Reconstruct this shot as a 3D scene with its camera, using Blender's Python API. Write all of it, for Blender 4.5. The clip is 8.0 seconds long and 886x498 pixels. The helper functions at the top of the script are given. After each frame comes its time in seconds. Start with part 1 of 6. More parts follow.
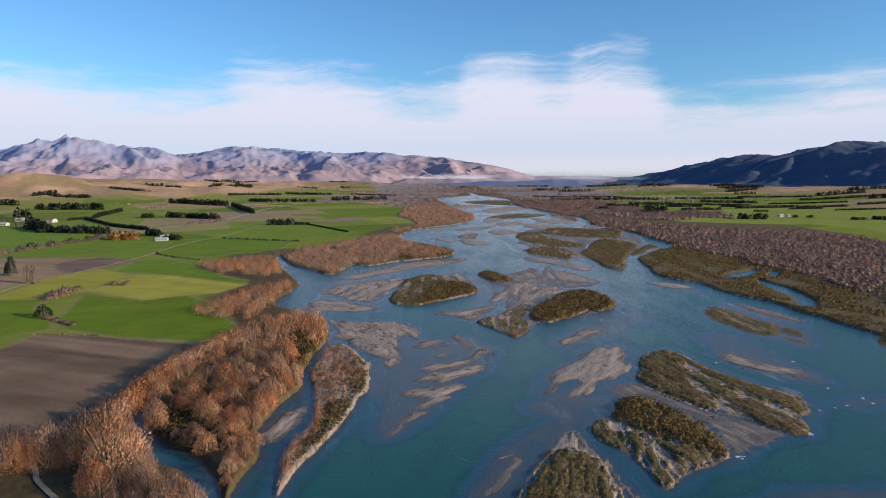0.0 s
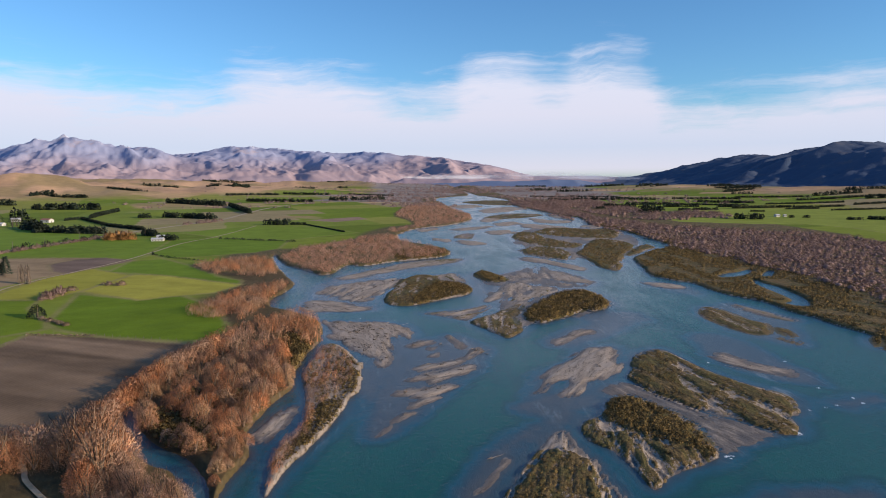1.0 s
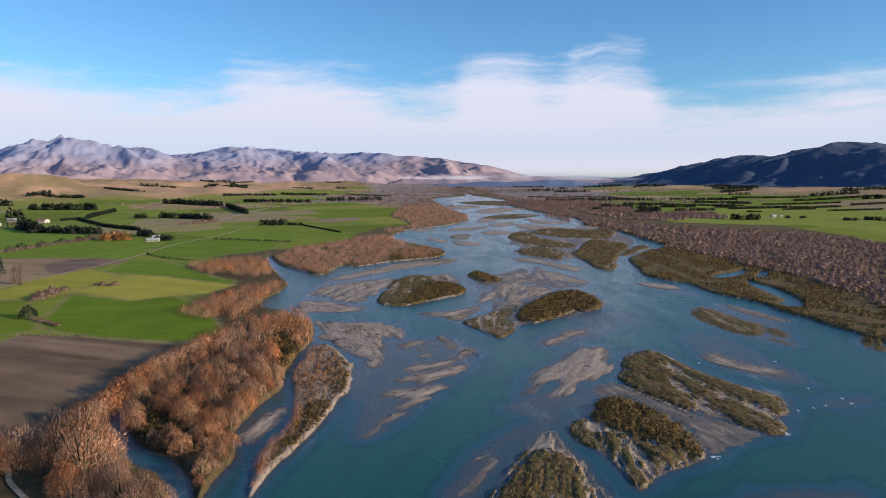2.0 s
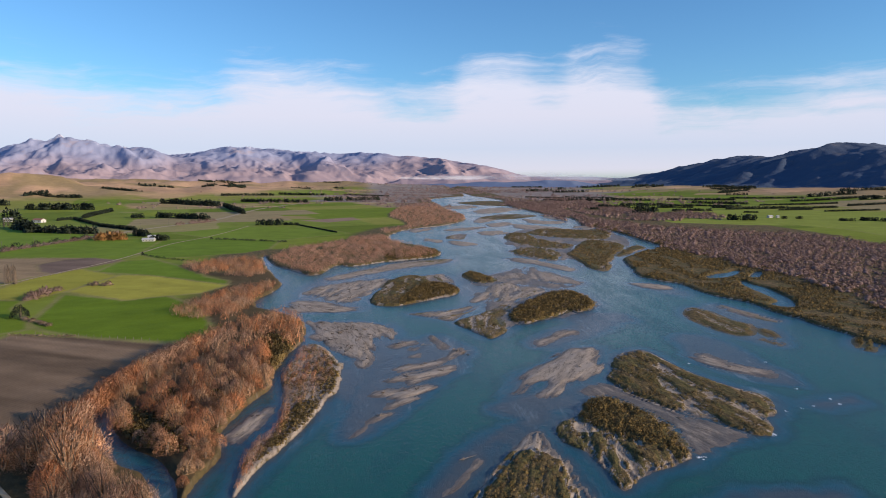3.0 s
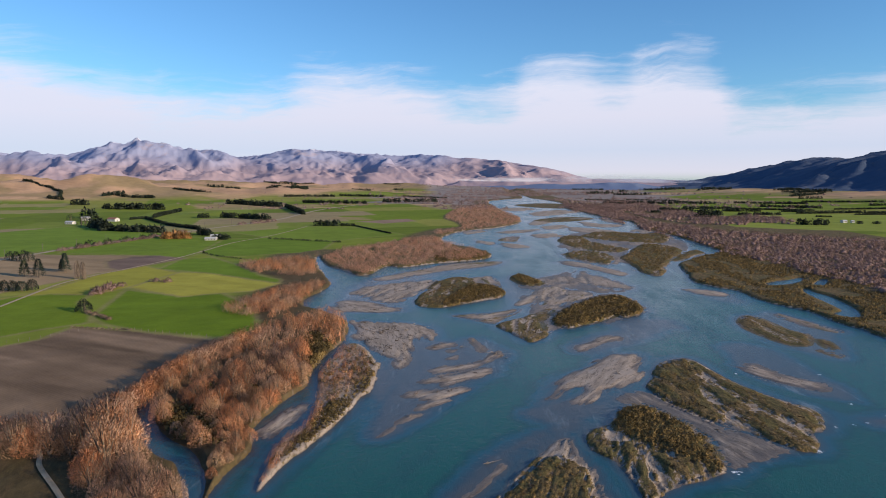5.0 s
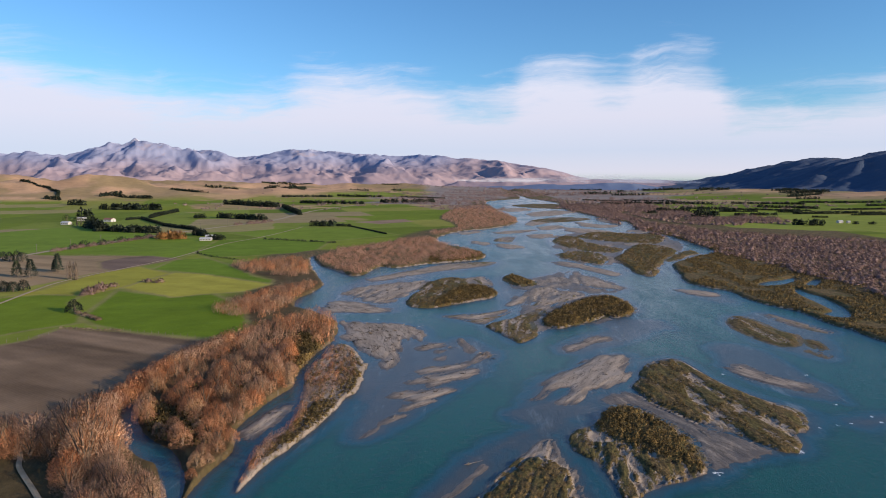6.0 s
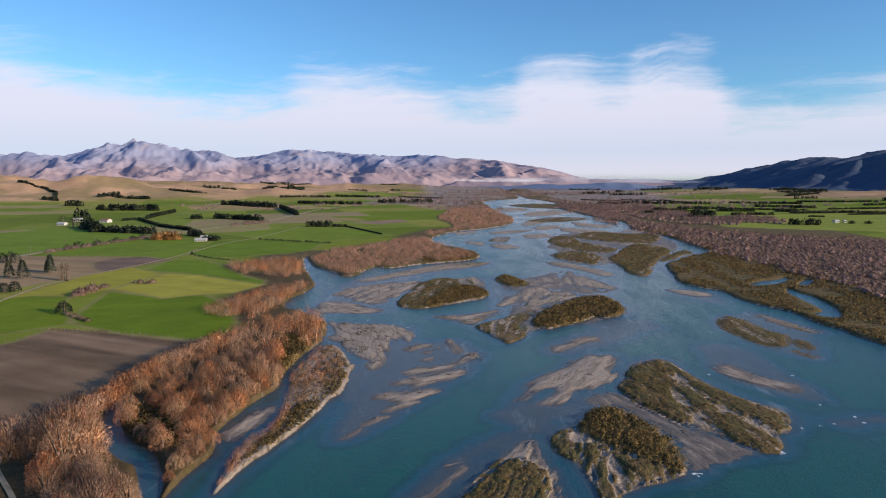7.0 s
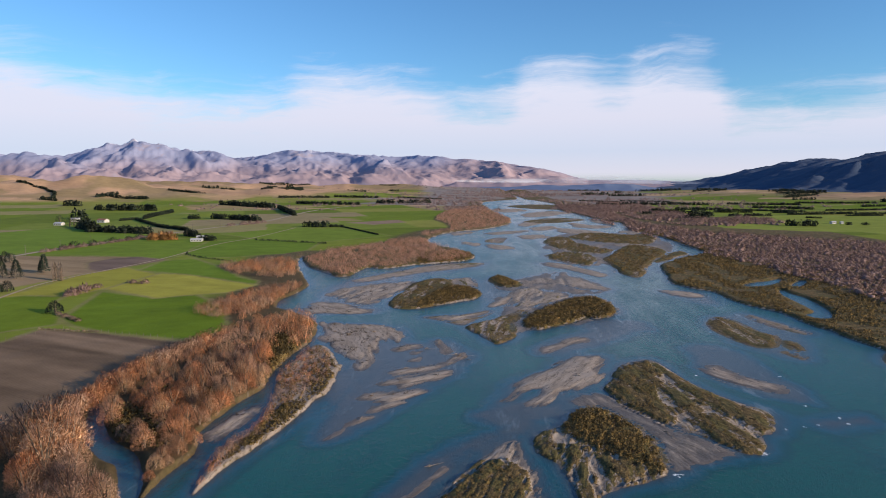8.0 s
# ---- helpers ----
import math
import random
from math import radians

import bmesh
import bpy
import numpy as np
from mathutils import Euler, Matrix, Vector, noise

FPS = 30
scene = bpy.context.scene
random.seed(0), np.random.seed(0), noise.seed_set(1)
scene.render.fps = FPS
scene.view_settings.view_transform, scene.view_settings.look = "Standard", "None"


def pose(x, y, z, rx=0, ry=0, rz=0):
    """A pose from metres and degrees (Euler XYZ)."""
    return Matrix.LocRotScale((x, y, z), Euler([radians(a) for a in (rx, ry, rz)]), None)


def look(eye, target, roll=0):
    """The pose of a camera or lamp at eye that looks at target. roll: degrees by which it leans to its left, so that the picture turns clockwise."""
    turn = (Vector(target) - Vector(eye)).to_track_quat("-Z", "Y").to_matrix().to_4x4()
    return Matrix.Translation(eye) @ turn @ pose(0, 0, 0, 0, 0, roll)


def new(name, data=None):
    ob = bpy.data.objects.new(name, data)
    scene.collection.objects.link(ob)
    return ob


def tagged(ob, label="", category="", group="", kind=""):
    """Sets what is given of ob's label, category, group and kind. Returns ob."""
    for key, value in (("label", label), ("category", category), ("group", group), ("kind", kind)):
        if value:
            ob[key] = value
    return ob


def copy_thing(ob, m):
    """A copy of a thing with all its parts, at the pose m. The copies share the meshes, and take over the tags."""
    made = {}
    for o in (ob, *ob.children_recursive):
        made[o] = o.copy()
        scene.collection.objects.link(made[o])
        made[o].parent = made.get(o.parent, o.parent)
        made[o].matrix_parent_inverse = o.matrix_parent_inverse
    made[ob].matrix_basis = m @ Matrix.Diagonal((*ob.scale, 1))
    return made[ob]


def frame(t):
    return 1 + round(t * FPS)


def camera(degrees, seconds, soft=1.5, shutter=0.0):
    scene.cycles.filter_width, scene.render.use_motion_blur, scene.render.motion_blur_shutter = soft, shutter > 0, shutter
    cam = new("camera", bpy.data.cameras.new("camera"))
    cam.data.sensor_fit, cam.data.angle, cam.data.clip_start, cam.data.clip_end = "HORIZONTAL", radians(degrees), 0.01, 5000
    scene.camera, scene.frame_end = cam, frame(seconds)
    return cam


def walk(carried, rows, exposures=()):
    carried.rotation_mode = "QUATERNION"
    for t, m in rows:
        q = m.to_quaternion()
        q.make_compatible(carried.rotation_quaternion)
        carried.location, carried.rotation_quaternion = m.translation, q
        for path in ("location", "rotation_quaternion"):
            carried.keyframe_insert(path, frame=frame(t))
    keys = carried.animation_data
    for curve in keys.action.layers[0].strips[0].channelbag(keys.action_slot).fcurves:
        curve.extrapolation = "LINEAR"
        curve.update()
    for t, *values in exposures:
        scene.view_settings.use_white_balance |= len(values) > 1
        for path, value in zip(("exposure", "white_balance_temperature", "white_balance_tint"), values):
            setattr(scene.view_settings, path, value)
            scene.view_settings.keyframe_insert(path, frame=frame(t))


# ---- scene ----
cam = camera(69.3, 8.0, soft=0.95)
PATH = [
    (0, (0.195, -0.466, 64.669), (0.264, 1.519, 64.435), -0.4),
    (0.5, (1.149, -0.647, 64.739), (1.221, 1.338, 64.505), -0.4),
    (1, (2.257, -0.682, 64.743), (2.331, 1.303, 64.509), -0.4),
    (1.5, (3.592, -0.556, 64.664), (3.668, 1.429, 64.431), -0.4),
    (3, (7.984, -0.566, 64.584), (8.066, 1.419, 64.352), -0.3),
    (3.5, (9.618, -0.441, 64.609), (9.694, 1.544, 64.378), -0.3),
    (4, (11.471, -0.425, 64.617), (11.431, 1.562, 64.387), -0.2),
    (4.5, (13.539, -0.281, 64.539), (13.434, 1.703, 64.312), -0.2),
    (6, (19.639, 0.366, 64.467), (19.537, 2.351, 64.243), -0.2),
    (6.5, (21.881, 0.599, 64.544), (21.78, 2.583, 64.32), -0.2),
    (7, (24.235, 0.837, 64.674), (24.134, 2.821, 64.45), -0.3),
    (7.5, (26.164, 1.062, 64.633), (26.063, 3.048, 64.41), -0.2),
    (8, (28.357, 1.159, 64.548), (28.256, 3.144, 64.326), -0.2),
]
walk(cam, [(t, look(eye, target, roll)) for t, eye, target, roll in PATH])

# ---- light: low winter sun from the right, slightly behind; blue sky with a bank of high cloud ----
SUN_ELEV = radians(16.0)
SUN_DIR = Vector((0.91 * math.cos(SUN_ELEV), -0.41 * math.cos(SUN_ELEV), math.sin(SUN_ELEV)))
sun = new("sun", bpy.data.lights.new("sun", "SUN"))
sun.data.energy, sun.data.angle, sun.data.color = 5.0, radians(0.6), (1.0, 0.80, 0.59)
sun.matrix_world = look((0, 0, 900), Vector((0, 0, 900)) - SUN_DIR)
scene.view_settings.exposure = 0.30


class Nodes:
    """Short ways to add and join shader nodes."""

    def __init__(self, tree):
        self.tree = tree
        tree.nodes.clear()

    def add(self, kind, inputs=()):
        node = self.tree.nodes.new(kind)
        for key, value in dict(inputs).items():
            self.put(node.inputs[key], value)
        return node

    def put(self, socket, value):
        if isinstance(value, bpy.types.NodeSocket):
            self.tree.links.new(value, socket)
        elif isinstance(value, bpy.types.Node):
            self.tree.links.new(value.outputs[0], socket)
        else:
            socket.default_value = value

    def math(self, op, a, b=0.0, c=0.0, clamp=False):
        node = self.add("ShaderNodeMath", {0: a, 1: b, 2: c})
        node.operation, node.use_clamp = op, clamp
        return node.outputs[0]

    def mix(self, fac, a, b, blend="MIX"):
        node = self.tree.nodes.new("ShaderNodeMix")
        node.data_type, node.blend_type = "RGBA", blend
        self.put(node.inputs[0], fac)
        self.put(node.inputs[6], a if not isinstance(a, tuple) or len(a) == 4 else (*a, 1))
        self.put(node.inputs[7], b if not isinstance(b, tuple) or len(b) == 4 else (*b, 1))
        return node.outputs[2]

    def ramp(self, fac, stops):
        node = self.add("ShaderNodeValToRGB", {0: fac})
        ramp = node.color_ramp
        while len(ramp.elements) < len(stops):
            ramp.elements.new(0.5)
        for e, (p, c) in zip(ramp.elements, stops):
            e.position, e.color = p, c if len(c) == 4 else (*c, 1)
        return node.outputs[0]

    def smooth(self, value, low, high):
        node = self.add("ShaderNodeMapRange", {0: value, 1: low, 2: high, 3: 0.0, 4: 1.0})
        node.interpolation_type = "SMOOTHSTEP"
        return node.outputs[0]

    def noise(self, vector, scale, detail=4.0, rough=0.55):
        return self.add("ShaderNodeTexNoise", {"Vector": vector, "Scale": scale, "Detail": detail, "Roughness": rough}).outputs[0]


def make_sky():
    world = bpy.data.worlds.new("world")
    world.use_nodes = True
    scene.world = world
    n = Nodes(world.node_tree)
    sky = n.add("ShaderNodeTexSky")
    sky.sky_type, sky.sun_disc = "NISHITA", False
    sky.sun_elevation, sky.sun_rotation = SUN_ELEV, radians(90 + 24.3)
    sky.altitude, sky.air_density, sky.dust_density, sky.ozone_density = 300.0, 1.0, 0.3, 2.0
    way = n.add("ShaderNodeTexCoord").outputs["Generated"]
    axes = n.add("ShaderNodeSeparateXYZ", {0: way})
    x, y, z = axes.outputs
    around = n.math("MULTIPLY", n.math("ARCTAN2", x, y), 57.2958)
    up = n.math("MULTIPLY", n.math("ARCSINE", z), 57.2958)
    flat = n.add("ShaderNodeCombineXYZ", {0: around, 1: up, 2: 0.0}).outputs[0]
    # streaks drawn out by the wind, leaning up to the right
    turned = n.add("ShaderNodeMapping", {"Vector": flat, "Rotation": (0, 0, radians(-38)), "Scale": (0.07, 0.55, 1)}).outputs[0]
    streak = n.noise(n.add("ShaderNodeMapping", {"Vector": n.add("ShaderNodeVectorMath", {0: turned, 1: n.add("ShaderNodeCombineXYZ", {0: n.noise(flat, 0.12, 3, 0.5), 1: n.noise(flat, 0.17, 3, 0.5), 2: 0.0}).outputs[0]}).outputs[0], "Scale": (1.0, 1.3, 1)}).outputs[0], 1.0, 10, 0.66)
    puff = n.noise(n.add("ShaderNodeMapping", {"Vector": flat, "Scale": (0.14, 0.45, 1)}).outputs[0], 1.0, 8, 0.6)
    # upper edge of the cloud bank, in degrees, round the horizon from -45 to 45 degrees
    place = n.math("MULTIPLY_ADD", around, 1 / 90, 0.5, clamp=True)
    edge = n.add("ShaderNodeFloatCurve", {0: 1.0, 1: place})
    curve = edge.mapping.curves[0]
    bank = [(0.0, 9.6), (0.10, 8.7), (0.16, 7.2), (0.24, 6.4), (0.305, 6.5), (0.345, 7.9), (0.40, 8.1), (0.445, 7.6), (0.49, 6.5), (0.53, 6.9), (0.56, 8.8),
            (0.60, 8.5), (0.63, 7.4), (0.655, 8.7), (0.685, 9.0), (0.72, 7.4), (0.75, 5.3), (0.80, 5.2), (0.86, 6.1), (0.93, 6.4), (1.0, 7.4)]
    for i, (p, e) in enumerate(bank):
        if i < 2:
            curve.points[i].location = (p, e / 12)
        else:
            curve.points.new(p, e / 12)
    edge.mapping.update()
    top = n.math("MULTIPLY", edge.outputs[0], 12.0)
    wisp = n.math("ADD", n.math("MULTIPLY_ADD", streak, 8.0, -4.0), n.math("MULTIPLY_ADD", puff, 3.2, -1.6))
    under = n.math("ADD", n.math("SUBTRACT", top, up), wisp)
    body = n.smooth(under, -2.3, 2.4)
    body = n.math("MULTIPLY", body, n.smooth(up, -1.0, 0.5))
    tone = n.ramp(n.math("MULTIPLY", up, 0.1, clamp=True), [(0.0, (0.62, 0.60, 0.70)), (0.22, (0.53, 0.57, 0.71)), (0.5, (0.63, 0.62, 0.73)), (1.0, (0.67, 0.68, 0.79))])
    blue = n.mix(1.0, sky.outputs[0], (SKY_GAIN * 0.60, SKY_GAIN * 0.96, SKY_GAIN * 1.30, 1), "MULTIPLY")
    colour = n.mix(n.math("MULTIPLY", body, 0.93), blue, tone)
    ground = n.add("ShaderNodeBackground", {0: colour, 1: 1.0})
    n.add("ShaderNodeOutputWorld", {0: ground})


SKY_GAIN = 0.108
make_sky()

# ---- plan, in metres: shores, pools, fields, woods, shoals (outlines are rounded and frayed below) ----
LEFT_SHORE_FAR = [(39, 1659), (55, 1350), (69, 1102), (84, 1008), (75, 885), (40, 801), (18, 778), (-3, 756), (-20, 694), (-23, 651), (-13, 612), (8, 580), (22, 548), (28, 516), (20, 495), (-2, 481), (-19, 470), (-38, 448), (-49, 460), (-53, 441), (-54, 418), (-62, 410), (-72, 430), (-90, 452), (-102, 480)]
LEFT_SHORE_NEAR = [(-114, 518), (-114, 504), (-98, 448), (-86, 416), (-75, 387), (-71, 369), (-73, 351), (-76, 332), (-72, 310.5), (-65, 305), (-52.5, 293), (-42.5, 278.5), (-38.5, 263), (-37, 244.5), (-39, 232.5), (-39.5, 218), (-39, 205.5), (-37, 189.5), (-39.5, 181.5), (-41.5, 165), (-42.5, 152.5), (-38, 146), (-37.5, 141.5), (-39, 133), (-39, 123.5), (-38, 113.5)]
RIGHT_SHORE = [(221, 1549), (191, 1255), (208, 1114), (219, 961), (235, 909), (215, 788), (229, 721), (227, 608), (226, 558), (218, 544), (196, 517), (179, 496), (166, 480), (159, 452), (154, 422), (150, 405), (148, 391), (155, 375), (163, 362.5), (162, 342.5), (165, 329), (169.5, 317.5), (175, 308.5), (174.5, 291), (175, 278.5), (179, 272.5), (177.5, 264), (178.5, 256.5), (181, 243), (183, 230.5), (187, 214)]
LAND = {}
LAND["spit"] = [(-34.5, 239), (-31.5, 240.5), (-28, 237), (-23.5, 227), (-19.5, 214.5), (-18, 216), (-17.5, 206), (-16.5, 194.5), (-16.5, 185.5), (-18.5, 181), (-19, 176), (-20, 168.5), (-21.5, 160.5), (-23.5, 152.5), (-25.5, 144.5), (-27.5, 138), (-29, 131.5), (-29.5, 125.5), (-29.5, 123.5), (-30.5, 130), (-31, 135.5), (-31.5, 144), (-31, 148.5), (-28.5, 155.5), (-28, 161), (-29, 171), (-31, 182.5), (-34.5, 195.5), (-36.5, 204.5), (-36, 213.5), (-34.5, 224)]
LAND["spit_shoal"] = [(-40, 153.5), (-40, 159.5), (-37.5, 168), (-33.5, 174.5), (-31.5, 173.5), (-32.5, 164), (-35, 155.5), (-36.5, 150)]
LAND["bar_n"] = [(40, 662), (56, 699), (62, 678), (53, 631), (40, 638)]
LAND["bar_p"] = [(36, 744), (66, 772), (97, 786), (76, 739), (45, 721)]
LAND["bar_r"] = [(91, 929), (145, 1013), (147, 984), (113, 869), (87, 842)]
LAND["bar_v"] = [(162, 931), (186, 870), (210, 856), (185, 810), (153, 834)]
LAND["bar_w"] = [(38, 622), (58, 604), (61, 584), (50, 571), (38, 591)]
LAND["bar_x"] = [(-8, 735), (19, 770), (25, 746), (5, 712)]
LAND["bar_y"] = [(106, 1130), (163, 1237), (209, 1187), (162, 1086), (108, 1032)]
LAND["bar_z"] = [(127, 826), (161, 794), (181, 757), (163, 720), (132, 747)]
LAND["bar_aa"] = [(198, 771), (235, 802), (235, 766), (201, 730)]
LAND["bar_ah"] = [(12.5, 122), (16, 128.5), (19, 134), (21.5, 139), (22, 137.5), (19, 130.5), (15, 123.5)]
LAND["bar_ai"] = [(55, 1279), (117, 1338), (130, 1243), (81, 1171)]
LAND["bar_aj"] = [(75, 710), (102, 728), (107, 692), (82, 669)]
LAND["bar_ak"] = [(16, 647), (32, 628), (28, 597), (18, 614)]
LAND["bar_al"] = [(206, 1016), (217, 909), (214, 864), (198, 912)]
LAND["island_j"] = [(88, 1451), (177, 1557), (254, 1445), (260, 1309), (190, 1276), (128, 1336)]
LAND["island_k"] = [(100, 952), (155, 1039), (202, 988), (154, 919), (111, 902)]
LAND["bar_am"] = [(216, 1227), (239, 1107), (241, 1010), (212, 1045)]
LAND["bar_an"] = [(93, 822), (128, 856), (133, 816), (102, 776)]
LAND["bar_h"] = [(36, 182.5), (39.5, 193.5), (44.5, 203), (48.5, 208), (53, 212), (58, 220), (63.5, 229.5), (69, 229.5), (74.5, 230.5), (68.5, 209.5), (71, 211), (69, 203.5), (64.5, 199), (62, 194.5), (58.5, 192.5), (55.5, 191), (53, 186), (49, 180.5), (45, 178.5), (42, 178), (45, 182.5), (48.5, 186.5), (49.5, 190), (46, 194), (43, 191), (40.5, 186), (38, 182.5)]
LAND["island_a"] = [(75, 211), (79, 219), (83.5, 223), (89.5, 226), (92, 222.5), (92.5, 217), (94, 206.5), (96, 200), (98.5, 192.5), (102, 184.5), (105.5, 180.5), (108.5, 177), (108, 171.5), (105.5, 165.5), (103, 161), (100, 160.5), (97.5, 152.5), (95, 149), (92, 148.5), (90, 151.5), (88, 155), (85.5, 158.5), (84.5, 160), (81, 161.5), (79.5, 165.5), (77, 169.5), (74.5, 174.5), (72, 179.5), (70, 185), (68.5, 190), (69, 196), (72, 201.5)]
LAND["flat_a"] = [(57, 183), (60, 187), (64, 189), (67.5, 187.5), (69.5, 182), (72.5, 176), (75, 170), (77, 164.5), (81, 159.5), (85, 156), (88, 150.5), (89.5, 148), (84, 145.5), (78.5, 143.5), (75, 140.5), (72.5, 139), (71, 144), (71.5, 150.5), (72.5, 158), (71.5, 166), (68.5, 172), (64, 176), (60.5, 177), (58, 179.5)]
LAND["island_b"] = [(44.5, 157.5), (47.5, 161), (51.5, 163.5), (55, 172.5), (59.5, 177), (63, 177.5), (67, 170.5), (70.5, 162), (72.5, 155), (70.5, 145), (70.5, 137), (66, 134), (61, 131.5), (58, 130), (55, 127.5), (51.5, 124), (50, 122.5), (49.5, 126.5), (49.5, 130.5), (49, 134), (48, 138), (47, 142), (45, 145), (43, 147.5), (43, 152)]
LAND["island_c"] = [(17, 115.5), (19, 120.5), (22, 126.5), (25, 133), (28.5, 140), (32, 146), (35.5, 151.5), (38.5, 153.5), (39, 149), (39.5, 142.5), (41, 137.5), (42, 133.5), (42, 127), (42.5, 120.5), (42.5, 114), (41.5, 108.5), (15.5, 109.5)]
LAND["island_i"] = [(134.5, 291.5), (139.5, 298), (143.5, 293.5), (145.5, 281), (146, 267.5), (151, 263), (148.5, 255), (141, 244), (136, 244.5), (132.5, 251), (130.5, 261), (129, 271), (129.5, 280)]
LAND["bar_ma"] = [(149, 255), (152.5, 253), (152.5, 245.5), (150.5, 239), (147, 240), (146, 245.5)]
LAND["bar_mb"] = [(141.5, 239.5), (145, 237), (148, 232.5), (144, 227), (142.5, 232)]
LAND["bar_l"] = [(156, 305), (158.5, 296.5), (162, 285), (165.5, 275), (168, 268.5), (164.5, 265.5), (160.5, 271), (156, 281.5), (154, 293)]
LAND["bar_m"] = [(104, 215.5), (110.5, 220), (111.5, 214), (115, 205.5), (122.5, 201.5), (124.5, 196.5), (120, 191), (116, 196), (110.5, 198.5), (105.5, 206)]
LAND["bar_a"] = [(-42, 281), (-36.5, 279.5), (-26, 276.5), (-19, 278.5), (-11, 273.5), (-6, 270), (-1.5, 259.5), (-1, 250.5), (-3.5, 248.5), (-7, 257), (-9, 246.5), (-9.5, 230), (-8, 216), (-10.5, 210.5), (-13, 213), (-13, 221.5), (-16.5, 223), (-22, 231), (-27, 239), (-31.5, 248), (-35, 252.5), (-32.5, 259), (-36.5, 269)]
LAND["bar_b"] = [(-2.5, 237.5), (2, 243), (6.5, 244.5), (8, 240.5), (3, 236.5), (-1, 233.5)]
LAND["bar_ba"] = [(4, 232.5), (8.5, 235.5), (8, 230), (5, 229.5)]
LAND["bar_bb"] = [(5, 222), (9, 226), (8.5, 221)]
LAND["bar_bc"] = [(12, 250.5), (15, 252), (17.5, 244), (19.5, 234.5), (17.5, 231.5), (15, 240), (12.5, 244.5)]
LAND["bar_c"] = [(17.5, 218.5), (21.5, 230), (24, 233), (25.5, 226.5), (22, 221.5), (19, 217)]
LAND["bar_d"] = [(0, 207), (3.5, 212), (8.5, 213.5), (13.5, 216.5), (18.5, 219.5), (16.5, 213.5), (11, 209.5), (6.5, 207), (2.5, 205)]
LAND["bar_e"] = [(-2, 193.5), (0, 198.5), (3.5, 202.5), (8, 204.5), (14, 208), (19, 210.5), (20.5, 209.5), (18.5, 203), (14.5, 199), (9.5, 195.5), (6, 192.5), (3.5, 195), (0.5, 194)]
LAND["bar_f"] = [(-6, 186.5), (-1, 187), (5, 189.5), (12, 190.5), (13, 188.5), (10, 183.5), (8, 180.5), (6, 177.5), (3.5, 174.5), (0, 170.5), (-1, 175.5), (1.5, 179), (-2, 181), (-5.5, 181)]
LAND["bar_g"] = [(-6.5, 160), (-4.5, 164.5), (-2, 168), (0.5, 167.5), (-1.5, 163.5), (-4, 161)]
LAND["bar_ga"] = [(-9.5, 151.5), (-8, 154.5), (-7, 157), (-5.5, 159.5), (-5, 159), (-6.5, 154.5)]
LAND["bar_k"] = [(24, 272.5), (29, 281), (38, 289.5), (42, 296.5), (42.5, 283.5), (42, 267), (45, 259.5), (37, 244.5), (33.5, 254.5), (28.5, 264.5)]
LAND["bar_ka"] = [(3, 293), (12, 295), (23, 299.5), (28.5, 303), (35.5, 310.5), (37.5, 305), (27, 286.5), (23, 276.5), (17.5, 281.5), (10.5, 288)]
LAND["bar_kb"] = [(47, 352), (53.5, 372), (62.5, 375), (66.5, 359.5), (76, 358.5), (80, 346), (72, 333), (63.5, 327.5), (56, 317.5), (50, 318), (48, 333.5)]
LAND["bar_kc"] = [(33.5, 319), (43, 343.5), (49, 346.5), (45, 327), (37, 317.5)]
LAND["bar_kd"] = [(40.5, 288), (46, 301.5), (52, 309), (49, 297.5), (44, 283), (44, 267), (41.5, 264), (40.5, 274.5)]
LAND["island_q"] = [(51, 286.5), (55.5, 301), (64, 314), (72.5, 328.5), (81.5, 340.5), (90.5, 345), (95, 333), (97, 320.5), (95, 307.5), (90, 297.5), (83, 291.5), (80, 298), (76.5, 290.5), (70.5, 284), (63, 278.5), (56, 270), (53, 272.5), (50.5, 277)]
LAND["bar_q"] = [(78, 424), (85, 439), (92, 425), (97, 405), (101.5, 382.5), (106.5, 370), (97, 364.5), (86, 375.5), (79, 393)]
LAND["island_d"] = [(-16, 325.5), (-14, 346), (-10, 369), (-8.5, 384.5), (-2, 401), (7, 408), (12.5, 396), (18.5, 378.5), (26.5, 368), (31.5, 353), (27.5, 338), (19.5, 330.5), (10, 323.5), (1.5, 314), (-5.5, 310.5), (-12, 315)]
LAND["bar_da"] = [(8, 398.5), (17, 409), (26, 413), (29.5, 379.5), (25, 370), (17, 378.5)]
LAND["bar_i"] = [(-56.5, 349), (-52.5, 359), (-48, 371.5), (-35.5, 380.5), (-22.5, 390), (-8, 395.5), (-9.5, 372.5), (-14.5, 360), (-17, 344.5), (-22.5, 338.5), (-24.5, 321.5), (-30.5, 322), (-38.5, 331.5), (-47.5, 343.5)]
LAND["bar_j"] = [(-56, 310), (-56, 322.5), (-52.5, 328), (-42, 323), (-29.5, 315), (-19.5, 306), (-28.5, 300), (-41.5, 300), (-51.5, 300.5)]
LAND["bar_s"] = [(-51, 401), (-39, 416), (-25, 438), (-10, 462), (7, 476), (24, 484), (37, 483), (23, 459), (6, 446), (-10, 434), (-24, 412), (-37, 395.5), (-46.5, 392)]
LAND["island_e"] = [(37, 403), (42, 419), (46, 419), (51, 404), (55, 390.5), (53, 380), (45.5, 376.5), (40.5, 387)]
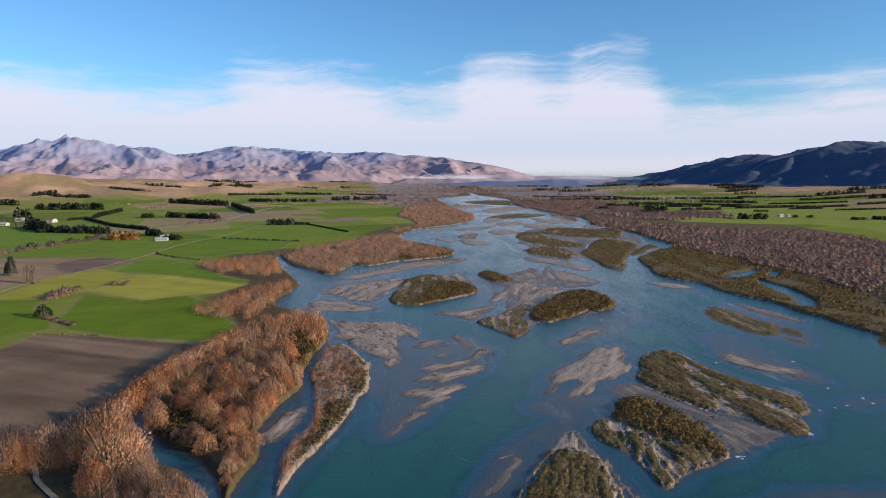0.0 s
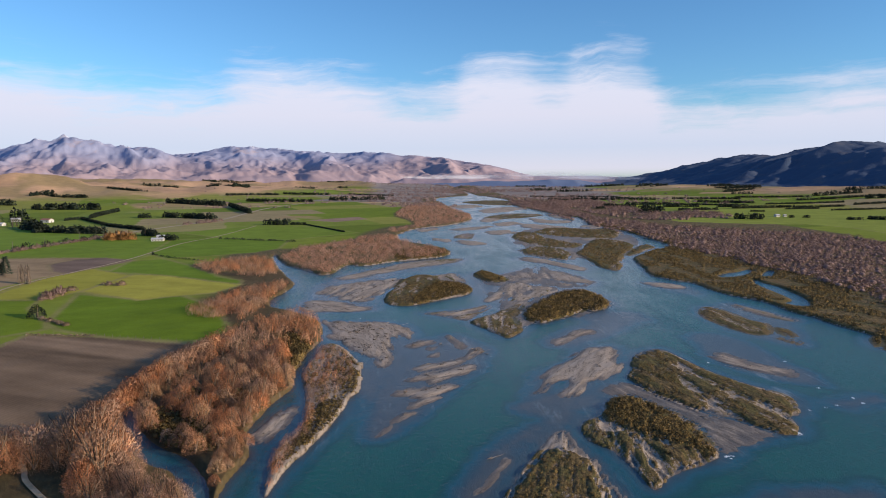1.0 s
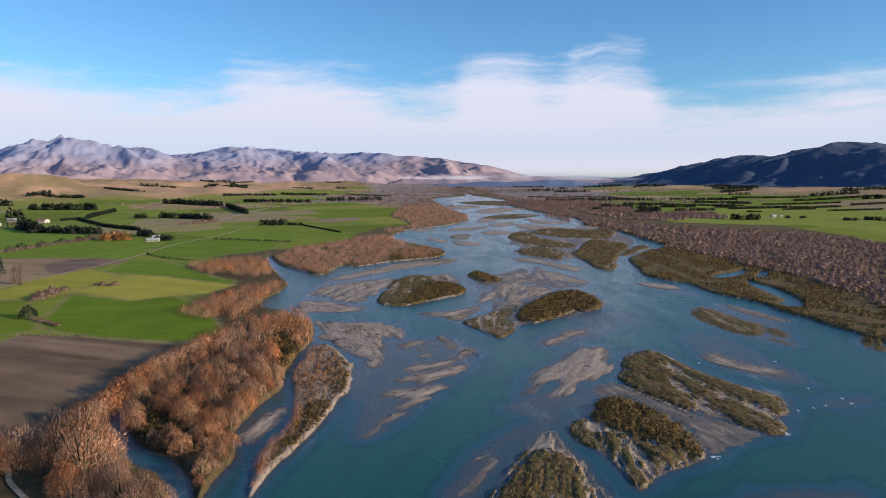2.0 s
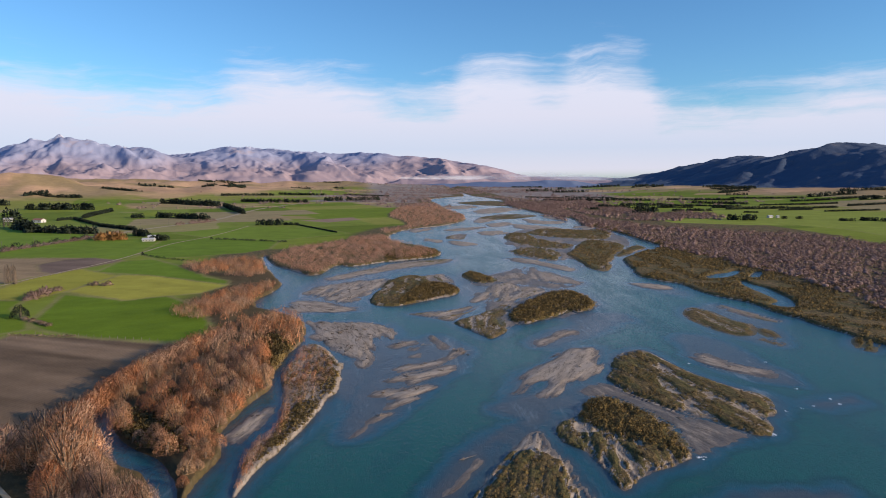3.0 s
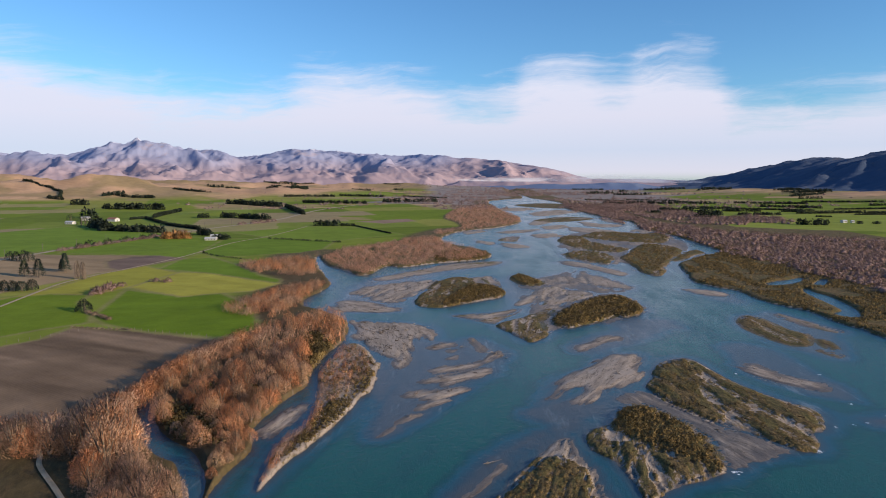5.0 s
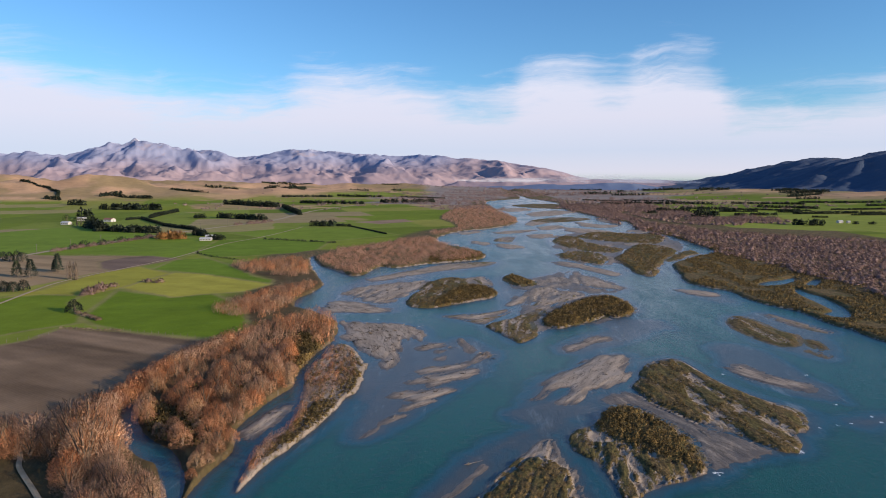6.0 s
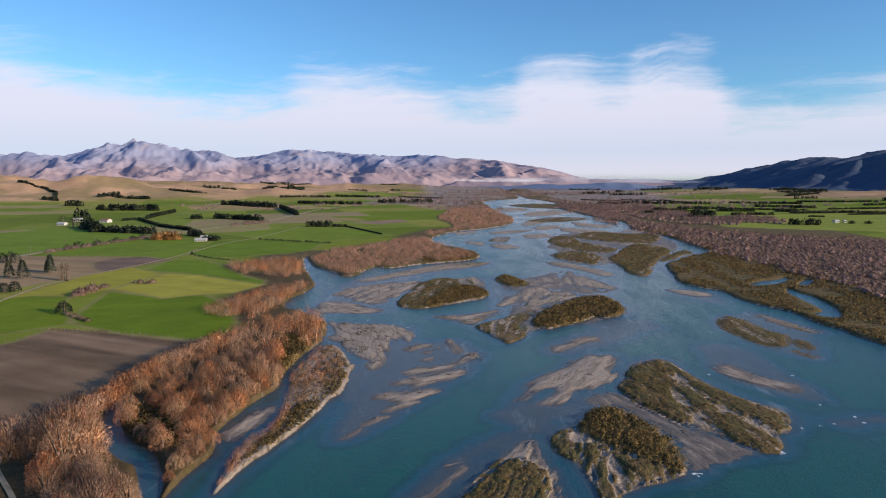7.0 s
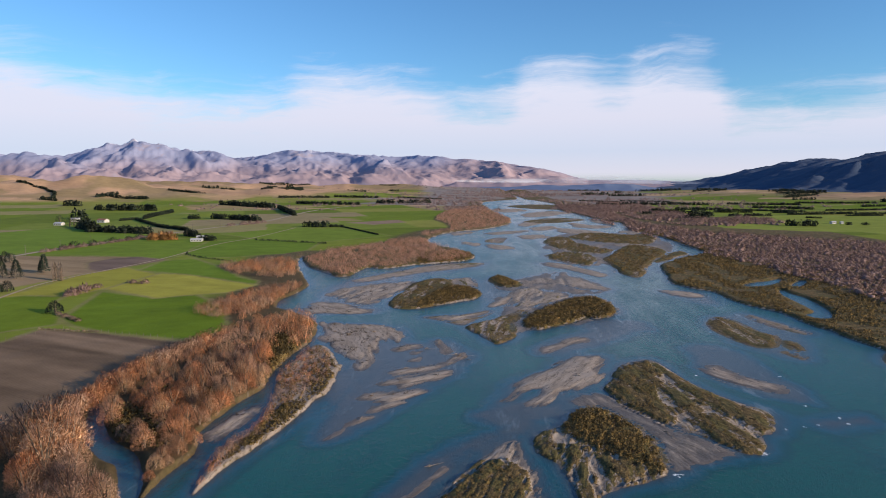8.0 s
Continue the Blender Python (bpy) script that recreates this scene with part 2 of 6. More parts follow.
LAND["island_f"] = [(97, 642), (112, 698), (128, 696), (124, 645), (132, 616), (140, 590), (151, 574), (134, 544), (122, 554), (109, 564), (101, 594)]
LAND["island_fa"] = [(129, 696), (153, 745), (176, 742), (196, 717), (225, 736), (212, 660), (188, 616), (172, 629), (152, 642), (136, 662)]
LAND["island_g"] = [(90, 532), (100, 556), (112, 555), (123, 537), (121, 502), (112, 473), (104, 483), (94, 501), (89, 509)]
LAND["island_h"] = [(130, 509), (143, 539), (158, 578), (173, 612), (187, 605), (194, 584), (191, 552), (167, 506), (150, 466), (136, 417), (130, 417), (127, 436), (130, 465), (129, 488)]
LAND["island_n"] = [(164, 495), (185, 535), (207, 569), (206, 542), (186, 515), (167, 488)]
LAND["bar_u"] = [(76, 486), (87, 488), (99, 471), (109, 449), (117, 429), (110, 414), (102, 430), (93, 450), (81, 466)]
LAND["bar_ao"] = [(133, 368), (142, 369), (150.5, 360.5), (153, 351), (143, 346.5), (135, 354.5)]
LAND["bar_ad"] = [(52, 238.5), (59.5, 247.5), (66, 254.5), (71, 256), (73, 253), (66.5, 248), (59, 240.5), (54.5, 234)]
LAND["islet_a"] = [(174, 232.5), (181, 240), (185.5, 239.5), (182.5, 229.5), (173, 217.5), (169.5, 221)]
LAND["flat_f"] = [(95, 643), (114, 712), (156, 761), (202, 739), (225, 707), (210, 604), (194, 552), (165, 499), (148, 460), (134, 412), (125, 428), (125, 482), (110, 464), (94, 488), (85, 521), (97, 561), (91, 590)]
LAND["flat_k"] = [(43, 308.5), (50, 346.5), (67, 363.5), (80.5, 349.5), (93, 348.5), (98.5, 325), (95.5, 305), (82.5, 289), (64, 277.5), (50, 270), (37.5, 245.5), (38, 272.5)]
LAND["flat_ka"] = [(41, 396), (52, 400), (69, 417), (85, 442), (97, 408), (106.5, 372), (94.5, 355.5), (82, 356.5), (69, 373), (51, 364.5), (41.5, 369)]
RIB = {}
RIB["rib_a_one"] = [(74.5, 209), (78.5, 217), (83, 221), (89, 223), (89, 213.5), (86.5, 201), (82.5, 187), (82.5, 179), (82, 171.5), (79, 164), (76.5, 168), (74, 173.5), (71.5, 178), (69, 183), (68, 188.5), (68.5, 194), (71.5, 200)]
RIB["rib_a_two"] = [(91, 220.5), (92, 213.5), (94, 201.5), (97, 193), (101, 183), (104.5, 178.5), (107.5, 175.5), (107, 170), (105, 164), (101.5, 159), (100, 162), (98.5, 167), (96.5, 172), (94.5, 177), (92.5, 183.5), (91.5, 191), (91.5, 197), (90.5, 203), (89.5, 210)]
RIB["rib_a_three"] = [(88.5, 199), (89, 189), (90, 179.5), (91, 173.5), (94.5, 169), (95.5, 164.5), (96.5, 159), (97.5, 155), (97, 151), (94, 147.5), (91.5, 147), (89.5, 150.5), (87, 154), (86, 159), (86.5, 165), (85.5, 169.5), (85, 175), (84.5, 182.5), (85.5, 191.5)]
RIB["rib_b_one"] = [(51, 155.5), (52.5, 148.5), (53, 140.5), (53.5, 134.5), (54, 127.5), (54.5, 125.5), (52, 123), (49.5, 122.5), (49.5, 126.5), (49.5, 130.5), (49.5, 137.5), (49.5, 147)]
RIB["rib_b_two"] = [(55, 150), (59, 145.5), (63.5, 141.5), (66.5, 136.5), (62.5, 132), (60.5, 131.5), (58.5, 135.5), (56, 141.5), (55, 146.5)]
RIB["rib_b_three"] = [(44.5, 156), (47.5, 159.5), (49, 156.5), (47.5, 148.5), (45.5, 140.5), (44, 144), (42.5, 146.5)]
RIB["rib_b_four"] = [(52, 165.5), (54.5, 171), (59, 175.5), (62.5, 176), (64, 173.5), (66.5, 169), (68.5, 164.5), (70, 160.5), (70, 155.5), (72, 154), (70.5, 149.5), (69.5, 143.5), (70, 138), (69.5, 135.5), (67.5, 138.5), (65.5, 141.5), (63, 144), (60.5, 146.5), (58, 150), (55.5, 153.5), (53, 157.5), (51.5, 160.5)]
RIB["rib_c_one"] = [(18.5, 117.5), (21, 124), (24.5, 130.5), (28, 137), (31.5, 143), (34.5, 143), (36, 139.5), (39, 137), (39, 131), (39.5, 126), (39.5, 121), (38, 114.5), (36.5, 108.5), (16, 109.5)]
POOL = {}
POOL["creek_b"] = [(189, 388), (202, 399), (209, 401), (219, 410), (219, 406), (210, 395), (198, 384), (189, 382)]
POOL["creek_c"] = [(216, 385), (224, 397), (232, 406), (231, 402), (222, 389), (216, 381)]
POOL["creek_d"] = [(203, 373), (201, 360), (203, 348), (201, 331), (197, 313), (192, 301), (186.5, 295), (183, 299), (184, 304), (191, 308), (194, 323), (195, 338), (197, 356)]
POOL["loop"] = [(-79, 170.5), (-81, 178), (-78.5, 176), (-72.5, 162), (-66, 153), (-59, 146), (-53, 142), (-48, 135.5), (-43.5, 128.5), (-40.5, 119.5), (-42, 119.5), (-47, 129), (-52, 137.5), (-57, 139.5), (-63, 144.5), (-69, 151.5)]
FIELD = {}
FIELD["plough"] = [(-156.5, 238), (-156.5, 259), (-127.5, 254.5), (-84, 240), (-76, 236), (-77, 204.5), (-78, 184), (-76, 150), (-100, 147), (-130, 160.5), (-172, 215.5)]
FIELD["green_a"] = [(-160.5, 279), (-183, 349), (-143, 331), (-125, 342), (-94, 306.5), (-70.5, 246.5), (-89.5, 244), (-125, 254), (-146.5, 265)]
FIELD["green_b"] = [(-250, 317), (-219, 336), (-194, 334), (-188, 313), (-160, 279), (-154.5, 267.5), (-167, 254), (-183, 229.5)]
FIELD["yellow"] = [(-186, 356), (-184, 416), (-161, 412), (-101, 374), (-109, 347), (-125, 340), (-142, 329)]
FIELD["lime"] = [(-237, 300), (-228, 349), (-237, 457), (-183, 414), (-186, 356), (-193, 333), (-218, 335), (-248, 314)]
FIELD["green_c"] = [(-214, 484), (-193, 495), (-160, 456), (-122, 402), (-104, 386), (-104, 374), (-161, 412), (-205, 430)]
FIELD["green_d"] = [(-349, 541), (-335, 599), (-323, 683), (-253, 652), (-221, 611), (-216, 544), (-214, 484), (-279, 513), (-335, 518)]
FIELD["soil"] = [(-328, 507), (-293, 507), (-254, 507), (-220, 491), (-225, 439), (-236, 407), (-241, 371), (-250, 317), (-410, 525)]
FIELD["green_e"] = [(-545, 701), (-516, 803), (-462, 781), (-342, 710), (-343, 614), (-357, 554), (-370, 474)]
FIELD["green_f"] = [(-243, 640), (-200, 664), (-125, 633), (-119, 555), (-132, 529), (-174, 503), (-194, 498), (-219, 529)]
FIELD["green_g"] = [(-267, 722), (-208, 808), (-128, 790), (-64, 699), (-106, 653), (-124, 627), (-198, 657)]
FIELD["tan_a"] = [(-157, 900), (-88, 961), (-71, 910), (-109, 862)]
FIELD["right_a"] = [(337, 810), (332, 886), (435, 1034), (581, 1095), (757, 994), (819, 923), (496, 557), (479, 632), (490, 701), (470, 753), (412, 761)]
FIELD["soil_dark"] = [(-266, 468), (-262, 495), (-247, 507), (-213, 490), (-217, 469), (-222, 448), (-229, 423), (-244, 434)]
WOODS = {}
WOODS["near"] = [(-118, 146), (-97, 145), (-85.5, 142.5), (-81, 147.5), (-83, 166), (-84, 184.5), (-83, 203.5), (-80, 217), (-77, 241.5), (-72, 256), (-66, 280.5), (-52, 290), (-42, 276), (-38, 260.5), (-36.5, 244), (-38.5, 230.5), (-39, 216), (-38.5, 203.5), (-37, 188), (-39.5, 180), (-41, 163.5), (-42.5, 151), (-37.5, 144.5), (-37.5, 140), (-38.5, 132), (-38.5, 122.5), (-38, 112.5), (-35, 104), (-48, 106), (-64, 120), (-73, 134), (-85, 137.5), (-97, 138), (-112, 138)]
WOODS["c1"] = [(-107, 294), (-108.5, 311), (-100.5, 329), (-98, 351), (-89, 366), (-75, 377), (-71, 371), (-73, 348), (-75.5, 329), (-71.5, 307.5), (-77, 274.5), (-90.5, 279.5)]
WOODS["c2"] = [(-160, 454), (-152, 474), (-131, 489), (-109, 486), (-99, 455), (-88, 417), (-97, 398), (-124, 407), (-146, 433)]
WOODS["c3"] = [(-105, 485), (-103, 521), (-101, 564), (-88, 577), (-54, 646), (-32, 669), (-23, 645), (8, 575), (28, 511), (-2, 476), (-22, 460), (-37, 444), (-50, 456), (-53, 414), (-61, 406), (-76, 431)]
WOODS["c4"] = [(-38, 986), (-26, 1238), (34, 1472), (83, 998), (75, 877), (18, 771), (-15, 714), (-32, 680), (-35, 744), (-3, 775), (-7, 866)]
WOODS["right"] = [(208, 1460), (277, 1445), (279, 1228), (257, 913), (277, 805), (300, 735), (352, 680), (402, 659), (422, 616), (418, 559), (428, 501), (220, 253.5), (226, 298), (235, 340), (235, 382), (230, 418), (232, 462), (217, 529), (213, 670), (214, 812), (196, 1049), (188, 1265)]
WOODS["spit_w"] = [(-36, 202.5), (-36, 213), (-34.5, 223), (-33, 234), (-28, 231.5), (-23.5, 219), (-21.5, 207.5), (-20, 198), (-22, 194), (-23, 184.5), (-24.5, 179), (-28, 169), (-30.5, 182), (-34, 193.5)]
WOODS["spit_x"] = [(-28.5, 169.5), (-26, 165.5), (-27, 155), (-29, 146.5), (-30, 137.5), (-29.5, 130), (-29.5, 125), (-30.5, 131.5), (-31.5, 140.5), (-31, 146.5), (-28, 154), (-27.5, 159.5)]
WOODS["right_b"] = [(310, 1567), (406, 1633), (386, 1195), (385, 995), (394, 895), (351, 824), (297, 854), (274, 998), (271, 1241)]
WOODS["right_c"] = [(379, 968), (435, 1037), (466, 1007), (456, 905), (430, 842), (400, 873), (360, 896)]
SHOAL = {}
SHOAL["s9"] = [(103.5, 248.5), (118.5, 254), (130, 239), (131, 216.5), (126.5, 193), (119.5, 193), (114.5, 205), (109, 212.5), (100, 219)]
SHOAL["s10"] = [(33.5, 167.5), (43, 180), (57, 186), (59.5, 180.5), (54, 168), (47, 163), (44, 154.5), (36, 154.5), (30.5, 156)]
SHOAL["s11"] = [(134, 362), (147, 368), (154, 354), (158, 330), (147, 315.5), (137, 330)]
SHOAL["s12"] = [(29, 390), (41, 425), (67, 391), (91, 353), (95, 329), (73, 336), (41.5, 313.5), (31, 335.5)]
SHOAL["s13"] = [(66.5, 294.5), (87.5, 295), (106.5, 289.5), (110, 268), (89.5, 262.5), (71, 262.5)]
SHOAL["s14"] = [(-31.5, 219), (-14.5, 212.5), (-4, 206.5), (-4, 189.5), (-8.5, 174.5), (-12, 162), (-16.5, 174.5)]
SHOAL["s1"] = [(3.5, 117.5), (14, 145.5), (22, 154.5), (32, 161.5), (38.5, 157.5), (35, 149.5), (28, 141.5), (20, 125.5), (16, 113.5)]
SHOAL["s2"] = [(24, 171), (36, 183.5), (53, 183.5), (56.5, 177.5), (45.5, 162.5), (37, 159), (27.5, 163.5)]
SHOAL["s3"] = [(45.5, 233.5), (78, 281.5), (101.5, 289.5), (100, 264), (78, 241.5), (52.5, 225.5)]
SHOAL["s4"] = [(104.5, 225.5), (119.5, 221.5), (131, 200.5), (130, 179.5), (116.5, 180), (104, 203.5)]
SHOAL["s5"] = [(-20, 210.5), (-12.5, 247.5), (0, 251), (25.5, 245), (27.5, 225), (18.5, 196.5), (8.5, 176.5), (-1, 156.5), (-8, 150), (-15.5, 161), (-14.5, 182.5)]
SHOAL["s6"] = [(113.5, 175.5), (138.5, 180), (139, 165), (122.5, 158.5), (112, 163)]
SHOAL["s7"] = [(55, 115), (78.5, 126.5), (97.5, 125), (100.5, 117), (92.5, 107), (52, 109)]
SHOAL["s8"] = [(32, 376), (74, 444), (96, 404), (98, 344), (77.5, 337), (48, 347)]
SHOAL["s15"] = [(136.5, 302.5), (158, 312), (165.5, 293.5), (171.5, 272.5), (146, 227), (137.5, 227.5), (130, 238), (126, 256.5), (127, 278)]
SHOAL["s16"] = [(-63, 383), (-45, 407), (-10, 474), (38, 493), (36, 447), (6, 428), (-19, 390), (-24, 313.5), (-12.5, 306), (-38.5, 295), (-55, 299.5)]
LAND["left_bank"] = [(170, 1900), (90, 1780)] + LEFT_SHORE_FAR + LEFT_SHORE_NEAR + [(-40, 60), (-60, -700), (-6000, -700), (-6000, 5600), (170, 5600)]
LAND["right_bank"] = [(165, 1900), (200, 1750)] + RIGHT_SHORE + [(186, 120), (200, -700), (6000, -700), (6000, 5600), (165, 5600)]
FOAM = [(96, 148.5), (72.5, 136.5), (116.5, 200.5), (121.5, 181), (118, 167), (113.5, 165.5), (126, 172), (108, 163.5), (126, 168), (127, 208.5), (100.5, 208.5), (89, 208.5), (121.5, 265.5), (-24.5, 285)]
HOLLOW = [(-74, 176), (-74.5, 189), (-73.5, 204), (-70.5, 217), (-66.5, 231), (-61, 246)]
BELT = [(-79, 147), (-80.5, 166), (-81.5, 184), (-80.5, 203), (-77.5, 217), (-74, 240)]

# ---- tools ----
def lattice(ix, iy, seed):
    """A fixed random number from 0 to 1 for each whole-numbered cell."""
    h = (ix.astype(np.int64) * 374761393 + iy.astype(np.int64) * 668265263 + seed * 974634777) & 0xFFFFFFFF
    h = ((h ^ (h >> 13)) * 1274126177) & 0xFFFFFFFF
    return ((h ^ (h >> 16)) & 0xFFFFFF) / 0xFFFFFF


def value_noise(x, y, seed=0):
    ix, iy = np.floor(x), np.floor(y)
    u, v = x - ix, y - iy
    u, v = u * u * (3 - 2 * u), v * v * (3 - 2 * v)
    a, b = lattice(ix, iy, seed), lattice(ix + 1, iy, seed)
    c, d = lattice(ix, iy + 1, seed), lattice(ix + 1, iy + 1, seed)
    return (a * (1 - u) + b * u) * (1 - v) + (c * (1 - u) + d * u) * v


def fbm(x, y, seed=0, octaves=4, gain=0.5):
    total, amp, norm = 0.0, 1.0, 0.0
    for i in range(octaves):
        total = total + amp * value_noise(x * 2 ** i + 17.3 * i, y * 2 ** i - 9.1 * i, seed + i)
        norm += amp
        amp *= gain
    return total / norm


def gradient_noise(x, y, seed=0):
    """Smooth noise from -1 to 1 with slopes at its lattice."""
    ix, iy = np.floor(x), np.floor(y)
    u, v = x - ix, y - iy
    fu, fv = u ** 3 * (u * (u * 6 - 15) + 10), v ** 3 * (v * (v * 6 - 15) + 10)
    corner = []
    for ox in (0, 1):
        for oy in (0, 1):
            a = lattice(ix + ox, iy + oy, seed) * 2 * math.pi
            corner.append(np.cos(a) * (u - ox) + np.sin(a) * (v - oy))
    return 1.5 * ((corner[0] * (1 - fv) + corner[1] * fv) * (1 - fu) + (corner[2] * (1 - fv) + corner[3] * fv) * fu)


def ridged(x, y, seed=0, octaves=5, gain=0.5):
    """Sharp branching ridges, from 0 to about 1."""
    total, amp, norm, weight = 0.0, 1.0, 0.0, 1.0
    for i in range(octaves):
        v = np.clip(1 - np.abs(gradient_noise(x * 2 ** i + 31.7 * i, y * 2 ** i + 5.3 * i, seed + i)) * 1.25, 0, 1) ** 1.3
        total = total + amp * v * weight
        weight = np.clip(v * 1.5, 0.1, 1)
        norm += amp
        amp *= gain
    return total / norm


def step(v, low, high):
    t = np.clip((v - low) / (high - low), 0, 1)
    return t * t * (3 - 2 * t)


def rounded(points, times=2):
    """A closed outline with its corners cut."""
    p = np.array(points, float)
    for _ in range(times):
        q = np.roll(p, -1, 0)
        p = np.stack([p * 0.8 + q * 0.2, p * 0.2 + q * 0.8], 1).reshape(-1, 2)
    return p


def inside_by(points, x, y, reach=40.0, times=2):
    """Metres by which places lie inside an outline (negative: outside), exact within reach."""
    p = rounded(points, times)
    out = np.full(x.shape, -reach)
    near = (x > p[:, 0].min() - reach) & (x < p[:, 0].max() + reach) & (y > p[:, 1].min() - reach) & (y < p[:, 1].max() + reach)
    px, py = x[near], y[near]
    if not len(px):
        return out
    best, within = np.full(px.shape, reach * reach), np.zeros(px.shape, bool)
    for (ax, ay), (bx, by) in zip(p, np.roll(p, -1, 0)):
        dx, dy = bx - ax, by - ay
        t = np.clip(((px - ax) * dx + (py - ay) * dy) / (dx * dx + dy * dy + 1e-9), 0, 1)
        best = np.minimum(best, (px - ax - t * dx) ** 2 + (py - ay - t * dy) ** 2)
        if dy:
            within ^= ((ay > py) != (by > py)) & (px < (py - ay) * dx / dy + ax)
    out[near] = np.where(within, 1, -1) * np.sqrt(best)
    return out


def sheet(name, verts, faces, material, smooth=True, normals=None, **attributes):
    """A mesh from arrays of corners and faces; attributes: a number or a colour for each corner; normals: the way each corner faces."""
    me = bpy.data.meshes.new(name)
    verts, faces = np.asarray(verts, np.float32), np.asarray(faces, np.int32)
    k = faces.shape[1]
    me.vertices.add(len(verts))
    me.vertices.foreach_set("co", verts.ravel())
    me.loops.add(faces.size)
    me.loops.foreach_set("vertex_index", faces.ravel())
    me.polygons.add(len(faces))
    me.polygons.foreach_set("loop_start", np.arange(0, faces.size, k, dtype=np.int32))
    me.polygons.foreach_set("use_smooth", np.full(len(faces), smooth))
    for key, values in attributes.items():
        values = np.asarray(values, np.float32)
        if values.ndim == 2:
            layer = me.attributes.new(key, "FLOAT_COLOR", "POINT")
            layer.data.foreach_set("color", np.column_stack([values, np.ones(len(values))]).astype(np.float32).ravel())
        else:
            me.attributes.new(key, "FLOAT", "POINT").data.foreach_set("value", values)
    me.materials.append(material)
    me.update(calc_edges=True)
    if normals is not None:
        me.normals_split_custom_set_from_vertices(np.asarray(normals, np.float32))
    return me


def part(name, bm, material, parent, label=""):
    """Links a bmesh as one mesh object under a thing."""
    me = bpy.data.meshes.new(name)
    bm.to_mesh(me)
    bm.free()
    me.materials.append(material)
    ob = new(name, me)
    ob.parent = parent
    return tagged(ob, label)


def box(bm, x0, y0, z0, x1, y1, z1):
    m = Matrix.LocRotScale(((x0 + x1) / 2, (y0 + y1) / 2, (z0 + z1) / 2), None, (x1 - x0, y1 - y0, z1 - z0))
    return bmesh.ops.create_cube(bm, size=1, matrix=m)["verts"]


def grid_faces(rows, cols):
    a = (np.arange(rows - 1)[:, None] * cols + np.arange(cols - 1)[None, :]).ravel()
    return np.stack([a, a + 1, a + cols + 1, a + cols], 1)


# ---- materials ----
def material(name, build):
    m = bpy.data.materials.new(name)
    m.use_nodes = True
    n = Nodes(m.node_tree)
    n.add("ShaderNodeOutputMaterial", {0: build(n)})
    return m


def principled(n, colour, rough=0.9, bump=None, distance=0.1, specular=0.3, metallic=0.0, strength=1.0):
    inputs = {"Base Color": colour, "Roughness": rough, "Specular IOR Level": specular, "Metallic": metallic}
    if bump is not None:
        inputs["Normal"] = n.add("ShaderNodeBump", {"Height": bump, "Distance": distance, "Strength": strength}).outputs[0]
    return n.add("ShaderNodeBsdfPrincipled", inputs).outputs[0]


def attribute(n, name):
    node = n.add("ShaderNodeAttribute")
    node.attribute_name = name
    return node


